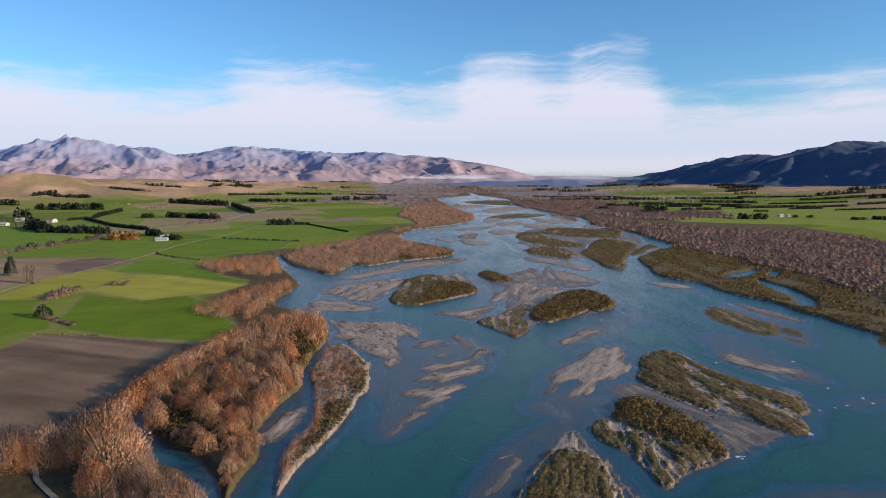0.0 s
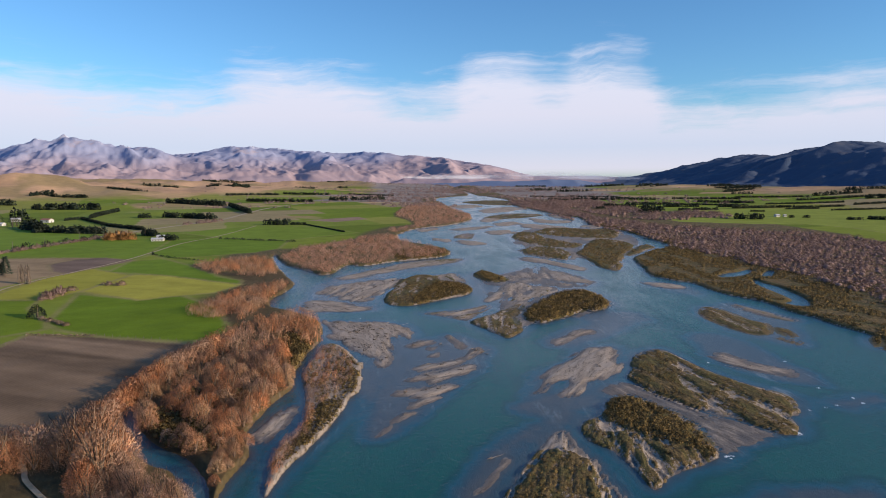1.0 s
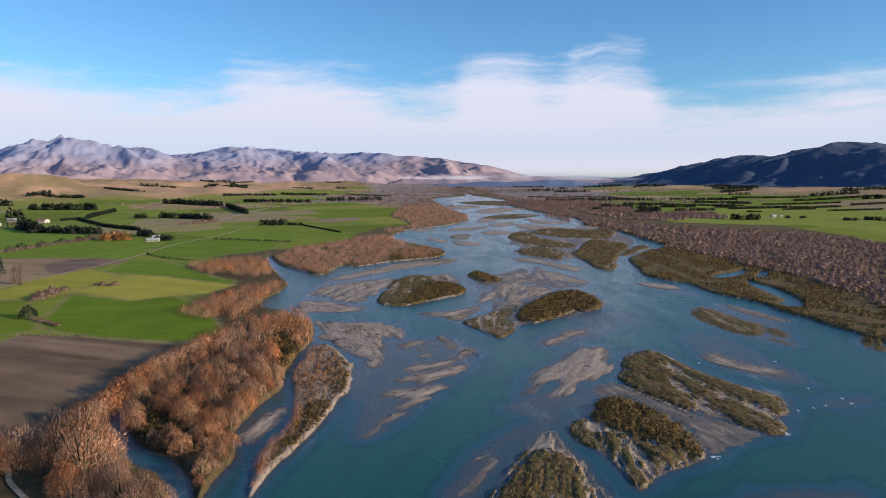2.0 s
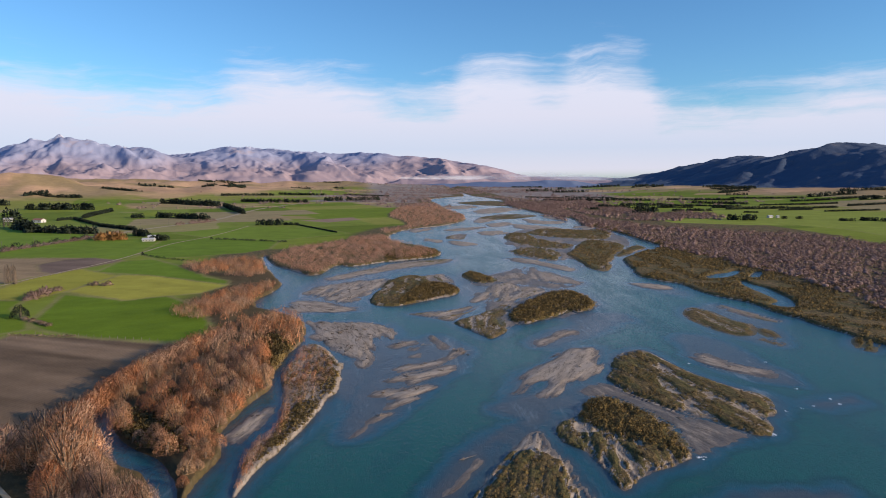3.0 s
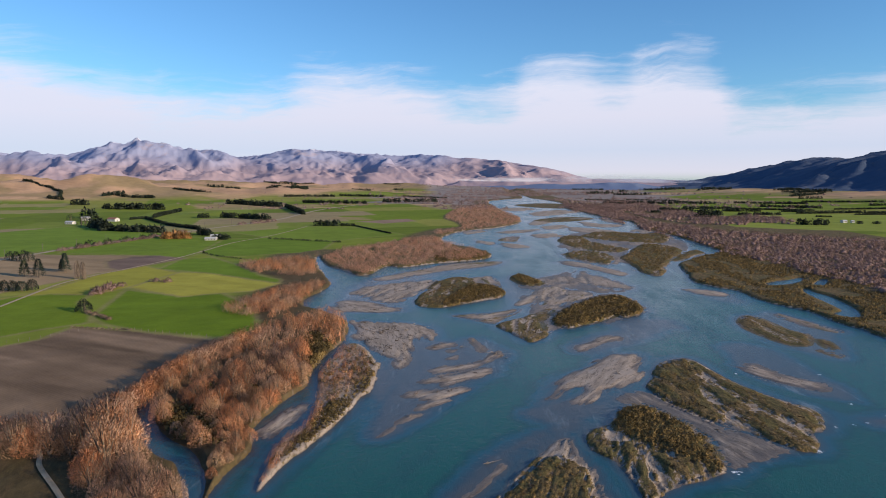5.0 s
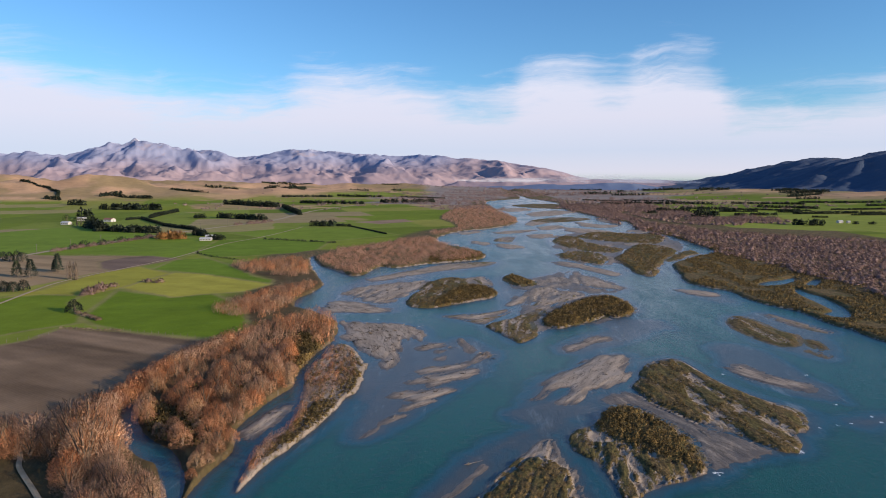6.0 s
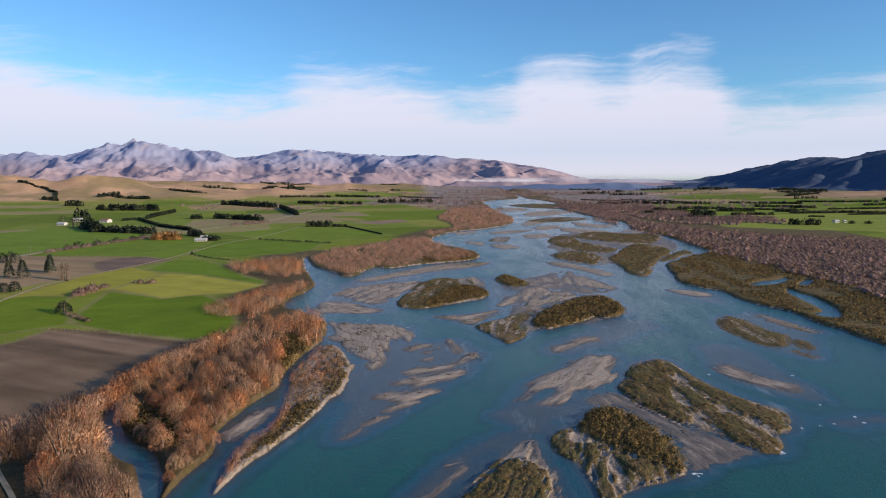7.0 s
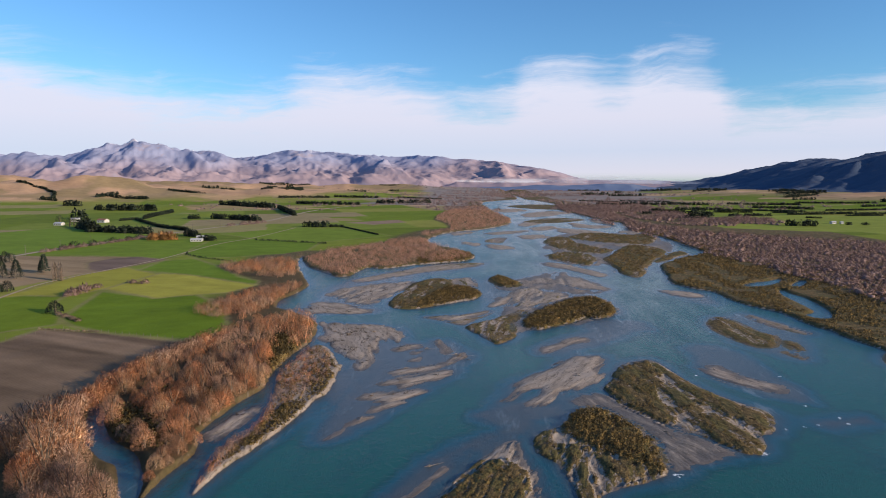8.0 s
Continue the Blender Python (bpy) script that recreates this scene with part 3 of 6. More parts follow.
def ground_look(n):
    where = n.add("ShaderNodeNewGeometry").outputs["Position"]
    cover = attribute(n, "cover").outputs["Color"]
    kind = n.add("ShaderNodeSeparateColor", {0: attribute(n, "kind").outputs["Color"]}).outputs
    grain = attribute(n, "grain").outputs["Vector"]
    def drawn(wide, long, detail=5, rough=0.62):
        return n.noise(n.add("ShaderNodeMapping", {"Vector": grain, "Scale": (1 / wide, 1 / long, 1)}).outputs[0], 1.0, detail, rough)
    broad, middle, fine = drawn(4.5, 22), drawn(1.1, 3.0, 5, 0.66), n.noise(where, 2.4, 4, 0.7)
    height = n.add("ShaderNodeSeparateXYZ", {0: where}).outputs[2]
    # river bars: shingle and silt in bands along the flow, part grown over with dry grass and moss
    stony = n.math("MULTIPLY_ADD", n.math("SUBTRACT", n.math("ADD", n.math("MULTIPLY", middle, 0.55), n.math("MULTIPLY", fine, 0.45)), 0.5), 1.7, 0.5)
    bands = n.math("ADD", n.math("MULTIPLY", drawn(1.9, 13), 0.55), n.math("ADD", n.math("MULTIPLY", middle, 0.25), n.math("MULTIPLY", fine, 0.20)))
    tiers = n.math("MULTIPLY_ADD", n.math("SUBTRACT", bands, 0.5), 1.5, 0.47)
    gravel = n.ramp(tiers, [(0.20, (0.135, 0.106, 0.084)), (0.38, (0.27, 0.218, 0.172)), (0.54, (0.37, 0.304, 0.245)), (0.75, (0.48, 0.405, 0.335))])
    silt = n.mix(fine, (0.33, 0.272, 0.222), (0.41, 0.345, 0.29))
    gravel = n.mix(n.math("MULTIPLY", n.smooth(broad, 0.50, 0.60), 0.8), gravel, silt)
    # flood lines of dark sticks and cut edges
    rill = n.smooth(n.math("ABSOLUTE", n.math("SUBTRACT", drawn(3.2, 15), 0.5)), 0.026, 0.006)
    gravel = n.mix(n.math("MULTIPLY", rill, n.math("MULTIPLY", n.smooth(middle, 0.42, 0.58), 0.75)), gravel, (0.075, 0.058, 0.042))
    sward = n.ramp(stony, [(0.28, (0.030, 0.024, 0.011)), (0.44, (0.092, 0.066, 0.027)), (0.56, (0.16, 0.108, 0.043)), (0.75, (0.27, 0.185, 0.078))])
    moss = n.ramp(stony, [(0.28, (0.026, 0.026, 0.010)), (0.5, (0.088, 0.074, 0.026)), (0.75, (0.19, 0.15, 0.050))])
    sward = n.mix(n.smooth(broad, 0.46, 0.56), sward, moss)
    over = n.smooth(n.math("ADD", n.math("ADD", n.math("MULTIPLY", broad, 0.5), n.math("MULTIPLY", middle, 0.5)), n.math("MULTIPLY_ADD", kind[0], 0.75, -0.45)), 0.45, 0.56)
    bar = n.mix(over, gravel, sward)
    wet = n.smooth(n.math("ADD", height, n.math("MULTIPLY_ADD", tiers, 0.30, -0.15)), 0.22, 0.05)
    damp = n.math("MULTIPLY_ADD", n.math("MULTIPLY", wet, n.math("SUBTRACT", 1.0, over)), -0.55, 1.0)
    bar = n.mix(1.0, bar, n.add("ShaderNodeCombineColor", {0: damp, 1: damp, 2: damp}).outputs[0], "MULTIPLY")
    # paddocks and worked land
    lines = n.add("ShaderNodeTexWave", {"Vector": n.add("ShaderNodeMapping", {"Vector": where, "Rotation": (0, 0, radians(18))}).outputs[0], "Scale": 0.2, "Distortion": 2.0, "Detail": 4.0, "Detail Scale": 0.6}).outputs[0]
    patch = n.noise(n.add("ShaderNodeMapping", {"Vector": where, "Rotation": (0, 0, radians(-8)), "Scale": (0.75, 1.0, 1)}).outputs[0], 0.07, 8, 0.7)
    tone = n.math("ADD", n.math("MULTIPLY_ADD", patch, 0.8, 0.64), n.math("MULTIPLY", n.math("SUBTRACT", stony, 0.5), n.math("MULTIPLY_ADD", kind[1], 0.05, 0.25)))
    tone = n.math("MULTIPLY", tone, n.math("MULTIPLY_ADD", n.math("SUBTRACT", lines, 0.5), n.math("MULTIPLY_ADD", kind[1], 0.07, 0.03), 1.0))
    field = n.mix(1.0, cover, n.add("ShaderNodeCombineColor", {0: tone, 1: tone, 2: tone}).outputs[0], "MULTIPLY")
    colour = n.mix(kind[2], field, bar)
    rough = n.math("MULTIPLY_ADD", n.math("MULTIPLY", wet, kind[2]), -0.5, 0.95)
    lumps = n.math("MULTIPLY", stony, n.math("MULTIPLY_ADD", n.math("MULTIPLY", kind[2], n.math("MULTIPLY_ADD", over, 0.40, 0.16)), 1.0, n.math("MULTIPLY_ADD", kind[1], 0.08, 0.05)))
    return principled(n, colour, rough, lumps, 0.6, n.math("MULTIPLY_ADD", kind[2], 0.2, 0.04))


def water_look(n):
    where = n.add("ShaderNodeNewGeometry").outputs["Position"]
    depth = attribute(n, "depth").outputs["Fac"]
    foam = attribute(n, "foam").outputs["Fac"]
    drift = n.noise(n.add("ShaderNodeMapping", {"Vector": where, "Rotation": (0, 0, radians(-12)), "Scale": (0.06, 0.018, 1)}).outputs[0], 1.0, 5, 0.6)
    depth = n.math("ADD", depth, n.math("MULTIPLY", n.math("MULTIPLY_ADD", drift, 1.0, -0.50), n.smooth(depth, 0.05, 0.5)))
    # turquoise by depth; extra blue at mid depth paints in reflected sky
    colour = n.ramp(depth, [(0.0, (0.072, 0.074, 0.074)), (0.22, (0.034, 0.064, 0.082)), (0.5, (0.014, 0.076, 0.104)), (0.8, (0.009, 0.063, 0.058)), (1.0, (0.010, 0.082, 0.065))])
    ripple = n.add("ShaderNodeMapping", {"Vector": where, "Rotation": (0, 0, radians(-15)), "Scale": (1.0, 0.55, 1)}).outputs[0]
    waves = n.math("ADD", n.math("MULTIPLY", n.noise(ripple, 1.1, 3, 0.55), 0.6), n.math("ADD", n.math("MULTIPLY", n.noise(ripple, 0.2, 2, 0.5), 0.6), n.math("MULTIPLY", n.noise(ripple, 5.0, 1, 0.5), 0.45)))
    spray = n.smooth(n.math("MULTIPLY", foam, n.noise(where, 0.9, 5, 0.7)), 0.42, 0.52)
    colour = n.mix(spray, colour, (0.75, 0.78, 0.8, 1))
    # pale streaks in the shallows: broken water, with sunlit ripple glint painted in
    riffle_glint = n.noise(n.add("ShaderNodeMapping", {"Vector": where, "Rotation": (0, 0, radians(-12)), "Scale": (0.11, 0.022, 1)}).outputs[0], 1.0, 6, 0.7)
    riffle_glint = n.math("MULTIPLY", n.smooth(riffle_glint, 0.56, 0.70), n.smooth(depth, 0.75, 0.35))
    colour = n.mix(n.math("MULTIPLY", riffle_glint, 0.35), colour, (0.30, 0.34, 0.36, 1))
    slick = n.noise(n.add("ShaderNodeMapping", {"Vector": where, "Rotation": (0, 0, radians(-14)), "Scale": (0.045, 0.013, 1)}).outputs[0], 1.0, 6, 0.62)
    rough = n.math("ADD", n.math("MULTIPLY", spray, 0.6), n.math("MULTIPLY_ADD", n.smooth(slick, 0.35, 0.65), 0.14, 0.10))
    node = n.add("ShaderNodeBsdfPrincipled", {"Base Color": colour, "Roughness": rough, "IOR": 1.33, "Specular IOR Level": 0.45,
                 "Normal": n.add("ShaderNodeBump", {"Height": waves, "Distance": 0.22, "Strength": 0.9}).outputs[0]})
    return node.outputs[0]


def twig_look(stops, rough=0.85, vary=0.4, faded=None, spread=0.7):
    """Bark and leaves: each plant has its own tone, each spray varies a little."""
    def build(n):
        own = n.math("FRACT", n.math("ADD", n.add("ShaderNodeObjectInfo").outputs["Random"], attribute(n, "tint").outputs["Fac"]))
        island = n.add("ShaderNodeNewGeometry").outputs["Random Per Island"]
        colour = n.ramp(n.math("MULTIPLY_ADD", island, 0.3, n.math("MULTIPLY", own, 0.7)), stops)
        if faded:
            where = n.add("ShaderNodeNewGeometry").outputs["Position"]
            colour = n.mix(n.math("MULTIPLY", n.smooth(n.noise(where, 0.055, 3, 0.6), 0.44, 0.60), 0.75), colour, faded)
        shade = n.math("MULTIPLY", n.math("MULTIPLY_ADD", island, vary, 1 - vary / 2), n.math("MULTIPLY_ADD", n.math("FRACT", n.math("MULTIPLY", own, 7.0)), spread, 0.93 - spread / 2))
        colour = n.mix(1.0, colour, n.add("ShaderNodeCombineColor", {0: shade, 1: shade, 2: shade}).outputs[0], "MULTIPLY")
        return principled(n, colour, rough, None, specular=0.15)
    return build


def speckled(colour, other, scale=2.0, rough=0.7, bump=0.05):
    def build(n):
        where = n.add("ShaderNodeTexCoord").outputs["Object"]
        fine = n.noise(where, scale * 6, 4, 0.6)
        return principled(n, n.mix(n.smooth(n.noise(where, scale, 5, 0.6), 0.35, 0.7), colour, other), rough, fine, bump)
    return build


# low, high and scree arrive with distance haze already mixed into them
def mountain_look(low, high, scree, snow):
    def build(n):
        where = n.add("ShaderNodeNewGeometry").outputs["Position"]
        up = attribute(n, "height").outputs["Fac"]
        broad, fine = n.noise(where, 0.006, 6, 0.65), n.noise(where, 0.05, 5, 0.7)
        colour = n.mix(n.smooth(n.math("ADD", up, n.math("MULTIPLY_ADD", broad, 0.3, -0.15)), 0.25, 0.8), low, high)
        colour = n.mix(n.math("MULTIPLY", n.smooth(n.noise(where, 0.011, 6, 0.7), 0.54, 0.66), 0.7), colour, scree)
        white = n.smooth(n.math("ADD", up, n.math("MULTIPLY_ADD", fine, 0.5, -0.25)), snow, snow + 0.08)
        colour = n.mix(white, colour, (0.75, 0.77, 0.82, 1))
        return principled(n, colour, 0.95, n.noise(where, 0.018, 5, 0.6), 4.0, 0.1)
    return build


MAT_GROUND = material("river_plain", ground_look)
MAT_WATER = material("river_water", water_look)
MAT_WILLOW = material("willow_twigs", twig_look([(0.0, (0.33, 0.125, 0.058)), (0.3, (0.52, 0.215, 0.100)), (0.6, (0.57, 0.275, 0.140)), (0.8, (0.45, 0.30, 0.20)), (1.0, (0.60, 0.35, 0.145))], faded=(0.39, 0.265, 0.195), vary=0.35, spread=0.75))
MAT_GREYWOOD = material("bare_wood_twigs", twig_look([(0.0, (0.195, 0.125, 0.108)), (0.5, (0.24, 0.158, 0.137)), (1.0, (0.285, 0.195, 0.17))], vary=0.2, faded=(0.225, 0.157, 0.142), spread=0.35))
MAT_PALE_WILLOW = material("pale_willow_twigs", twig_look([(0.0, (0.40, 0.20, 0.135)), (0.5, (0.52, 0.285, 0.195)), (1.0, (0.56, 0.345, 0.245))], vary=0.35, faded=(0.44, 0.285, 0.225), spread=0.5))
MAT_BARK = material("willow_bark", speckled((0.10, 0.072, 0.052), (0.19, 0.14, 0.10), 1.5))
MAT_SCRUB = material("gorse_scrub", twig_look([(0.0, (0.072, 0.057, 0.024)), (0.4, (0.130, 0.094, 0.037)), (0.75, (0.190, 0.129, 0.048)), (1.0, (0.250, 0.163, 0.062))], vary=0.3, spread=0.5))
MAT_PINE = material("conifer_needles", twig_look([(0.0, (0.018, 0.028, 0.022)), (0.6, (0.030, 0.044, 0.030)), (1.0, (0.06, 0.07, 0.038))]))
MAT_GOLDEN = material("golden_twigs", twig_look([(0.0, (0.26, 0.13, 0.045)), (1.0, (0.42, 0.22, 0.075))]))
MAT_POPLAR = material("pale_poplar_twigs", twig_look([(0.0, (0.24, 0.17, 0.12)), (1.0, (0.36, 0.27, 0.2))]))
# lilac and blue in the tussock and scree paint distance haze and blue shade
MAT_RANGE = material("haze_tinted_tussock", mountain_look((0.37, 0.285, 0.31, 1), (0.29, 0.315, 0.45, 1), (0.33, 0.29, 0.345, 1), 0.965))
# navy in the bush and slips is haze put into the base colour
MAT_DARK_RANGE = material("haze_navy_bush", mountain_look((0.062, 0.092, 0.150, 1), (0.082, 0.108, 0.162, 1), (0.135, 0.130, 0.150, 1), 3.0))
# the woods' blue is painted aerial haze
MAT_BLUE_HILLS = material("haze_blue_woods", mountain_look((0.145, 0.195, 0.31, 1), (0.17, 0.22, 0.33, 1), (0.20, 0.225, 0.30, 1), 3.0))
MAT_WALL = material("painted_boards", speckled((0.52, 0.51, 0.48), (0.43, 0.42, 0.39), 0.6, 0.6, 0.01))
MAT_ROOF = material("corrugated_roof", speckled((0.46, 0.47, 0.48), (0.36, 0.37, 0.38), 0.5, 0.55, 0.01))
MAT_RUST = material("red_roof", speckled((0.30, 0.13, 0.09), (0.22, 0.10, 0.07), 0.5, 0.6, 0.01))
MAT_GLASS = material("window_glass", lambda n: principled(n, (0.03, 0.035, 0.04, 1), 0.1, None, specular=0.6))
MAT_ROAD = material("gravel_road", speckled((0.40, 0.32, 0.22), (0.29, 0.235, 0.15), 0.4, 0.95, 0.05))
MAT_POST = material("weathered_post", speckled((0.17, 0.15, 0.125), (0.11, 0.10, 0.085), 2.0, 0.9, 0.02))
MAT_DRIFT = material("driftwood", speckled((0.20, 0.15, 0.11), (0.36, 0.30, 0.24), 1.2, 0.9, 0.03))
MAT_DEBRIS = material("flood_sticks", twig_look([(0.0, (0.05, 0.035, 0.022)), (0.6, (0.10, 0.07, 0.04)), (1.0, (0.20, 0.12, 0.05))]))
MAT_FARWOOD = material("far_bare_twigs", twig_look([(0.0, (0.20, 0.140, 0.128)), (0.5, (0.25, 0.180, 0.165)), (1.0, (0.29, 0.215, 0.195))], vary=0.15, spread=0.25))

# ---- ground: one sheet from the river bed to the far plain and its low hills ----
TALL = {"left_bank": 1.1, "right_bank": 0.9, "spit": 0.7, "island_d": 0.7, "island_e": 0.7, "island_q": 0.6, "flat_a": 0.07, "flat_f": 0.06, "flat_k": 0.05, "flat_ka": 0.05, "bar_b": 0.25, "bar_m": 0.2, "bar_l": 0.25, "bar_k": 0.55, "bar_c": 0.5,
        "island_f": 0.6, "island_fa": 0.6, "island_g": 0.6, "island_h": 0.7, "island_n": 0.5, "island_i": 0.5}
# share of a bar that plants have grown over
GROWN = {"spit": 0.56, "island_a": 0.60, "island_b": 0.66, "island_c": 0.46, "island_d": 0.80, "island_e": 1.0, "island_f": 0.85, "island_fa": 0.85, "island_g": 0.85, "island_h": 0.9, "island_i": 0.82, "islet_a": 1.0, "island_q": 0.72,
         "bar_n": 0.6, "bar_p": 0.5, "bar_r": 0.4, "bar_m": 0.4, "bar_ma": 0.95, "bar_mb": 0.8, "bar_l": 0.6, "bar_c": 0.5, "bar_k": 0.70, "bar_ka": 0.62, "bar_kb": 0.52, "bar_kd": 0.75, "bar_da": 0.62, "bar_s": 0.55, "bar_i": 0.42, "bar_q": 0.45,
         "island_j": 0.9, "island_k": 0.8, "island_n": 0.8, "bar_am": 0.5, "bar_u": 0.5}
# middle x, y, height, half-width across, half-width along, turn in degrees
HILLS = [(-1050, 1950, 25, 420, 260, 20), (-1500, 1900, 40, 500, 330, 10), (-700, 2300, 22, 330, 260, 0), (-1900, 2600, 60, 700, 400, 0), (-250, 3000, 20, 420, 260, 0),
         (-1000, 2900, 34, 600, 260, 0), (-420, 1060, 5, 60, 45, 0), (-600, 1350, 7, 120, 80, 0), (-2100, 1500, 45, 600, 500, 0), (1250, 1500, 26, 260, 420, -10), (1000, 2300, 16, 220, 500, 0)]
GREENS = np.array([(0.138, 0.186, 0.022), (0.170, 0.205, 0.030), (0.215, 0.220, 0.048), (0.122, 0.162, 0.022), (0.165, 0.205, 0.035), (0.25, 0.22, 0.09), (0.26, 0.21, 0.11)])


def lengthwise(outline):
    """The way in which an outline is longest, half its breadth, and how coarse its fraying is for its size."""
    p = rounded(outline, 1)
    spread, ways = np.linalg.eigh(np.cov((p - p.mean(0)).T))
    return ways[0, 1], ways[1, 1], 1.5 * math.sqrt(spread[0]), float(np.clip(p[:, 1].mean() / 220, 0.6, 3.0))


GRAIN = {name: lengthwise(outline) for name, outline in {**LAND, **RIB}.items() if not name.endswith("_bank")}


def lie_of_land(x, y):
    """Height of the ground, and what it says of the cover: metres inside the nearest land, growth, shoal, hills, and places along the grain of the bars."""
    fray = (fbm(x / 9, y / 9, 3, 4) - 0.5) * 7 + (fbm(x / 2.4, y / 2.4, 9, 3) - 0.5) * 2.8
    across, along = x * 0.92 + y * 0.38, -x * 0.38 + y * 0.92
    best, z, grown = np.full(x.shape, -40.0), np.full(x.shape, -9.0), np.zeros(x.shape)
    gu, gv = along.copy(), across.copy()
    for number, (name, outline) in enumerate(LAND.items()):
        inner = inside_by(outline, x, y, times=2 if name.endswith("_bank") else 1)
        if name.endswith("_bank"):
            d = inner + fray * 0.5 * np.clip(np.abs(y) / 500, 0.3, 1.6)
        else:
            # edges drawn out along the bar, with runnels that the floods left
            c, s, broad, coarse = GRAIN[name]
            bare = GROWN.get(name, 0.0) < 0.48
            d, at = inner.copy(), inner > -9 * coarse
            u, v = (x[at] * c + y[at] * s) / coarse, (y[at] * c - x[at] * s) / coarse
            v = v + 1.6 * (fbm(u / 14, v / 14, 27 + number, 2) - 0.5)
            finger = (fbm(v / 2.0, u / 10, 31 + number, 4) - 0.5) * 5.0 + (fbm(v / 0.7, u / 2.6, 33 + number, 2) - 0.5) * 1.3
            deep = min(1.0 * coarse, broad * 0.30) * (1.0 if bare else 0.45)
            run = step(fbm(v / 1.5, u / 11, 35 + number, 3), 0.53, 0.64)
            d[at] = inner[at] + 0.9 * deep + finger * deep * 0.75 - (min(1.6 * coarse, broad * 0.38) * run if bare else 0.0)
            first = d[at] > np.maximum(best[at], -8)
            gu[at], gv[at] = np.where(first, u, gu[at]), np.where(first, v, gv[at])
        tall = TALL.get(name, 0.34)
        h = np.where(d > 0, 0.05 + tall * step(d, -0.4 if tall > 0.5 else -0.8, 0.8 if tall > 0.5 else 5.0), np.maximum(d * 0.16, -1.4))
        grown = np.where(d > -1.8, np.maximum(grown, GROWN.get(name, 0.0)), grown)
        z, best = np.maximum(z, h), np.maximum(best, d)
    for name, outline in RIB.items():
        d = inside_by(outline, x, y, 6) + 0.8 * (fbm(gv / 1.2, gu / 5, 45, 3) - 0.5) * 2
        z = np.where(best > 0, z + 0.45 * step(d, -0.4, 0.35), z)
        grown = np.where(d > -0.6, np.maximum(grown, 0.95 * step(d, -0.6, 0.3)), grown)
    shoal = np.zeros(x.shape)
    for outline in SHOAL.values():
        shoal = np.maximum(shoal, step(inside_by(outline, x, y) + fray * 0.8, -5, 7))
    z = np.where(z < 0, z * (1 - 0.97 * shoal), z)
    for name, outline in POOL.items():
        d = inside_by(outline, x, y) + fray * 0.12 + (1.3 if name == "loop" else 1.5 if name.startswith("creek") else 0.3)
        z = np.where(d > -1.5, np.minimum(z, np.where(d > 0, np.maximum(-0.5, -0.05 - 0.15 * d), -d * 0.7)), z)
        best = np.where(d > 0, -d, best)
    gully = step(fbm(gv / 1.7, gu / 12, 47, 3), 0.52, 0.62)
    z = np.where((grown > 0.4) & (best > 0.8), z - 0.22 * gully, z)
    grown = grown * (1 - 0.28 * gully)
    hump = np.zeros(x.shape)
    for cx, cy, high, wide, deep, turn in HILLS:
        c, s = math.cos(radians(turn)), math.sin(radians(turn))
        u, v = ((x - cx) * c + (y - cy) * s) / wide, (-(x - cx) * s + (y - cy) * c) / deep
        hump = hump + high * np.exp(-u * u - v * v)
    rough = fbm(x / 190, y / 190, 21, 4)
    z = z + hump * (0.3 + 1.4 * rough) * step(best, 5, 35)
    z = np.where(best > 2, z + (fbm(x / 14, y / 14, 5, 3) - 0.5) * 0.35 * step(best, 2, 8), z)
    z = np.where((best > 0) & (best < 30), z + (fbm(x / 3.1, y / 3.1, 15, 3) - 0.5) * (0.1 + 0.2 * grown) * step(best, 0.5, 3), z)
    return z, best, grown, shoal, hump, gu, gv


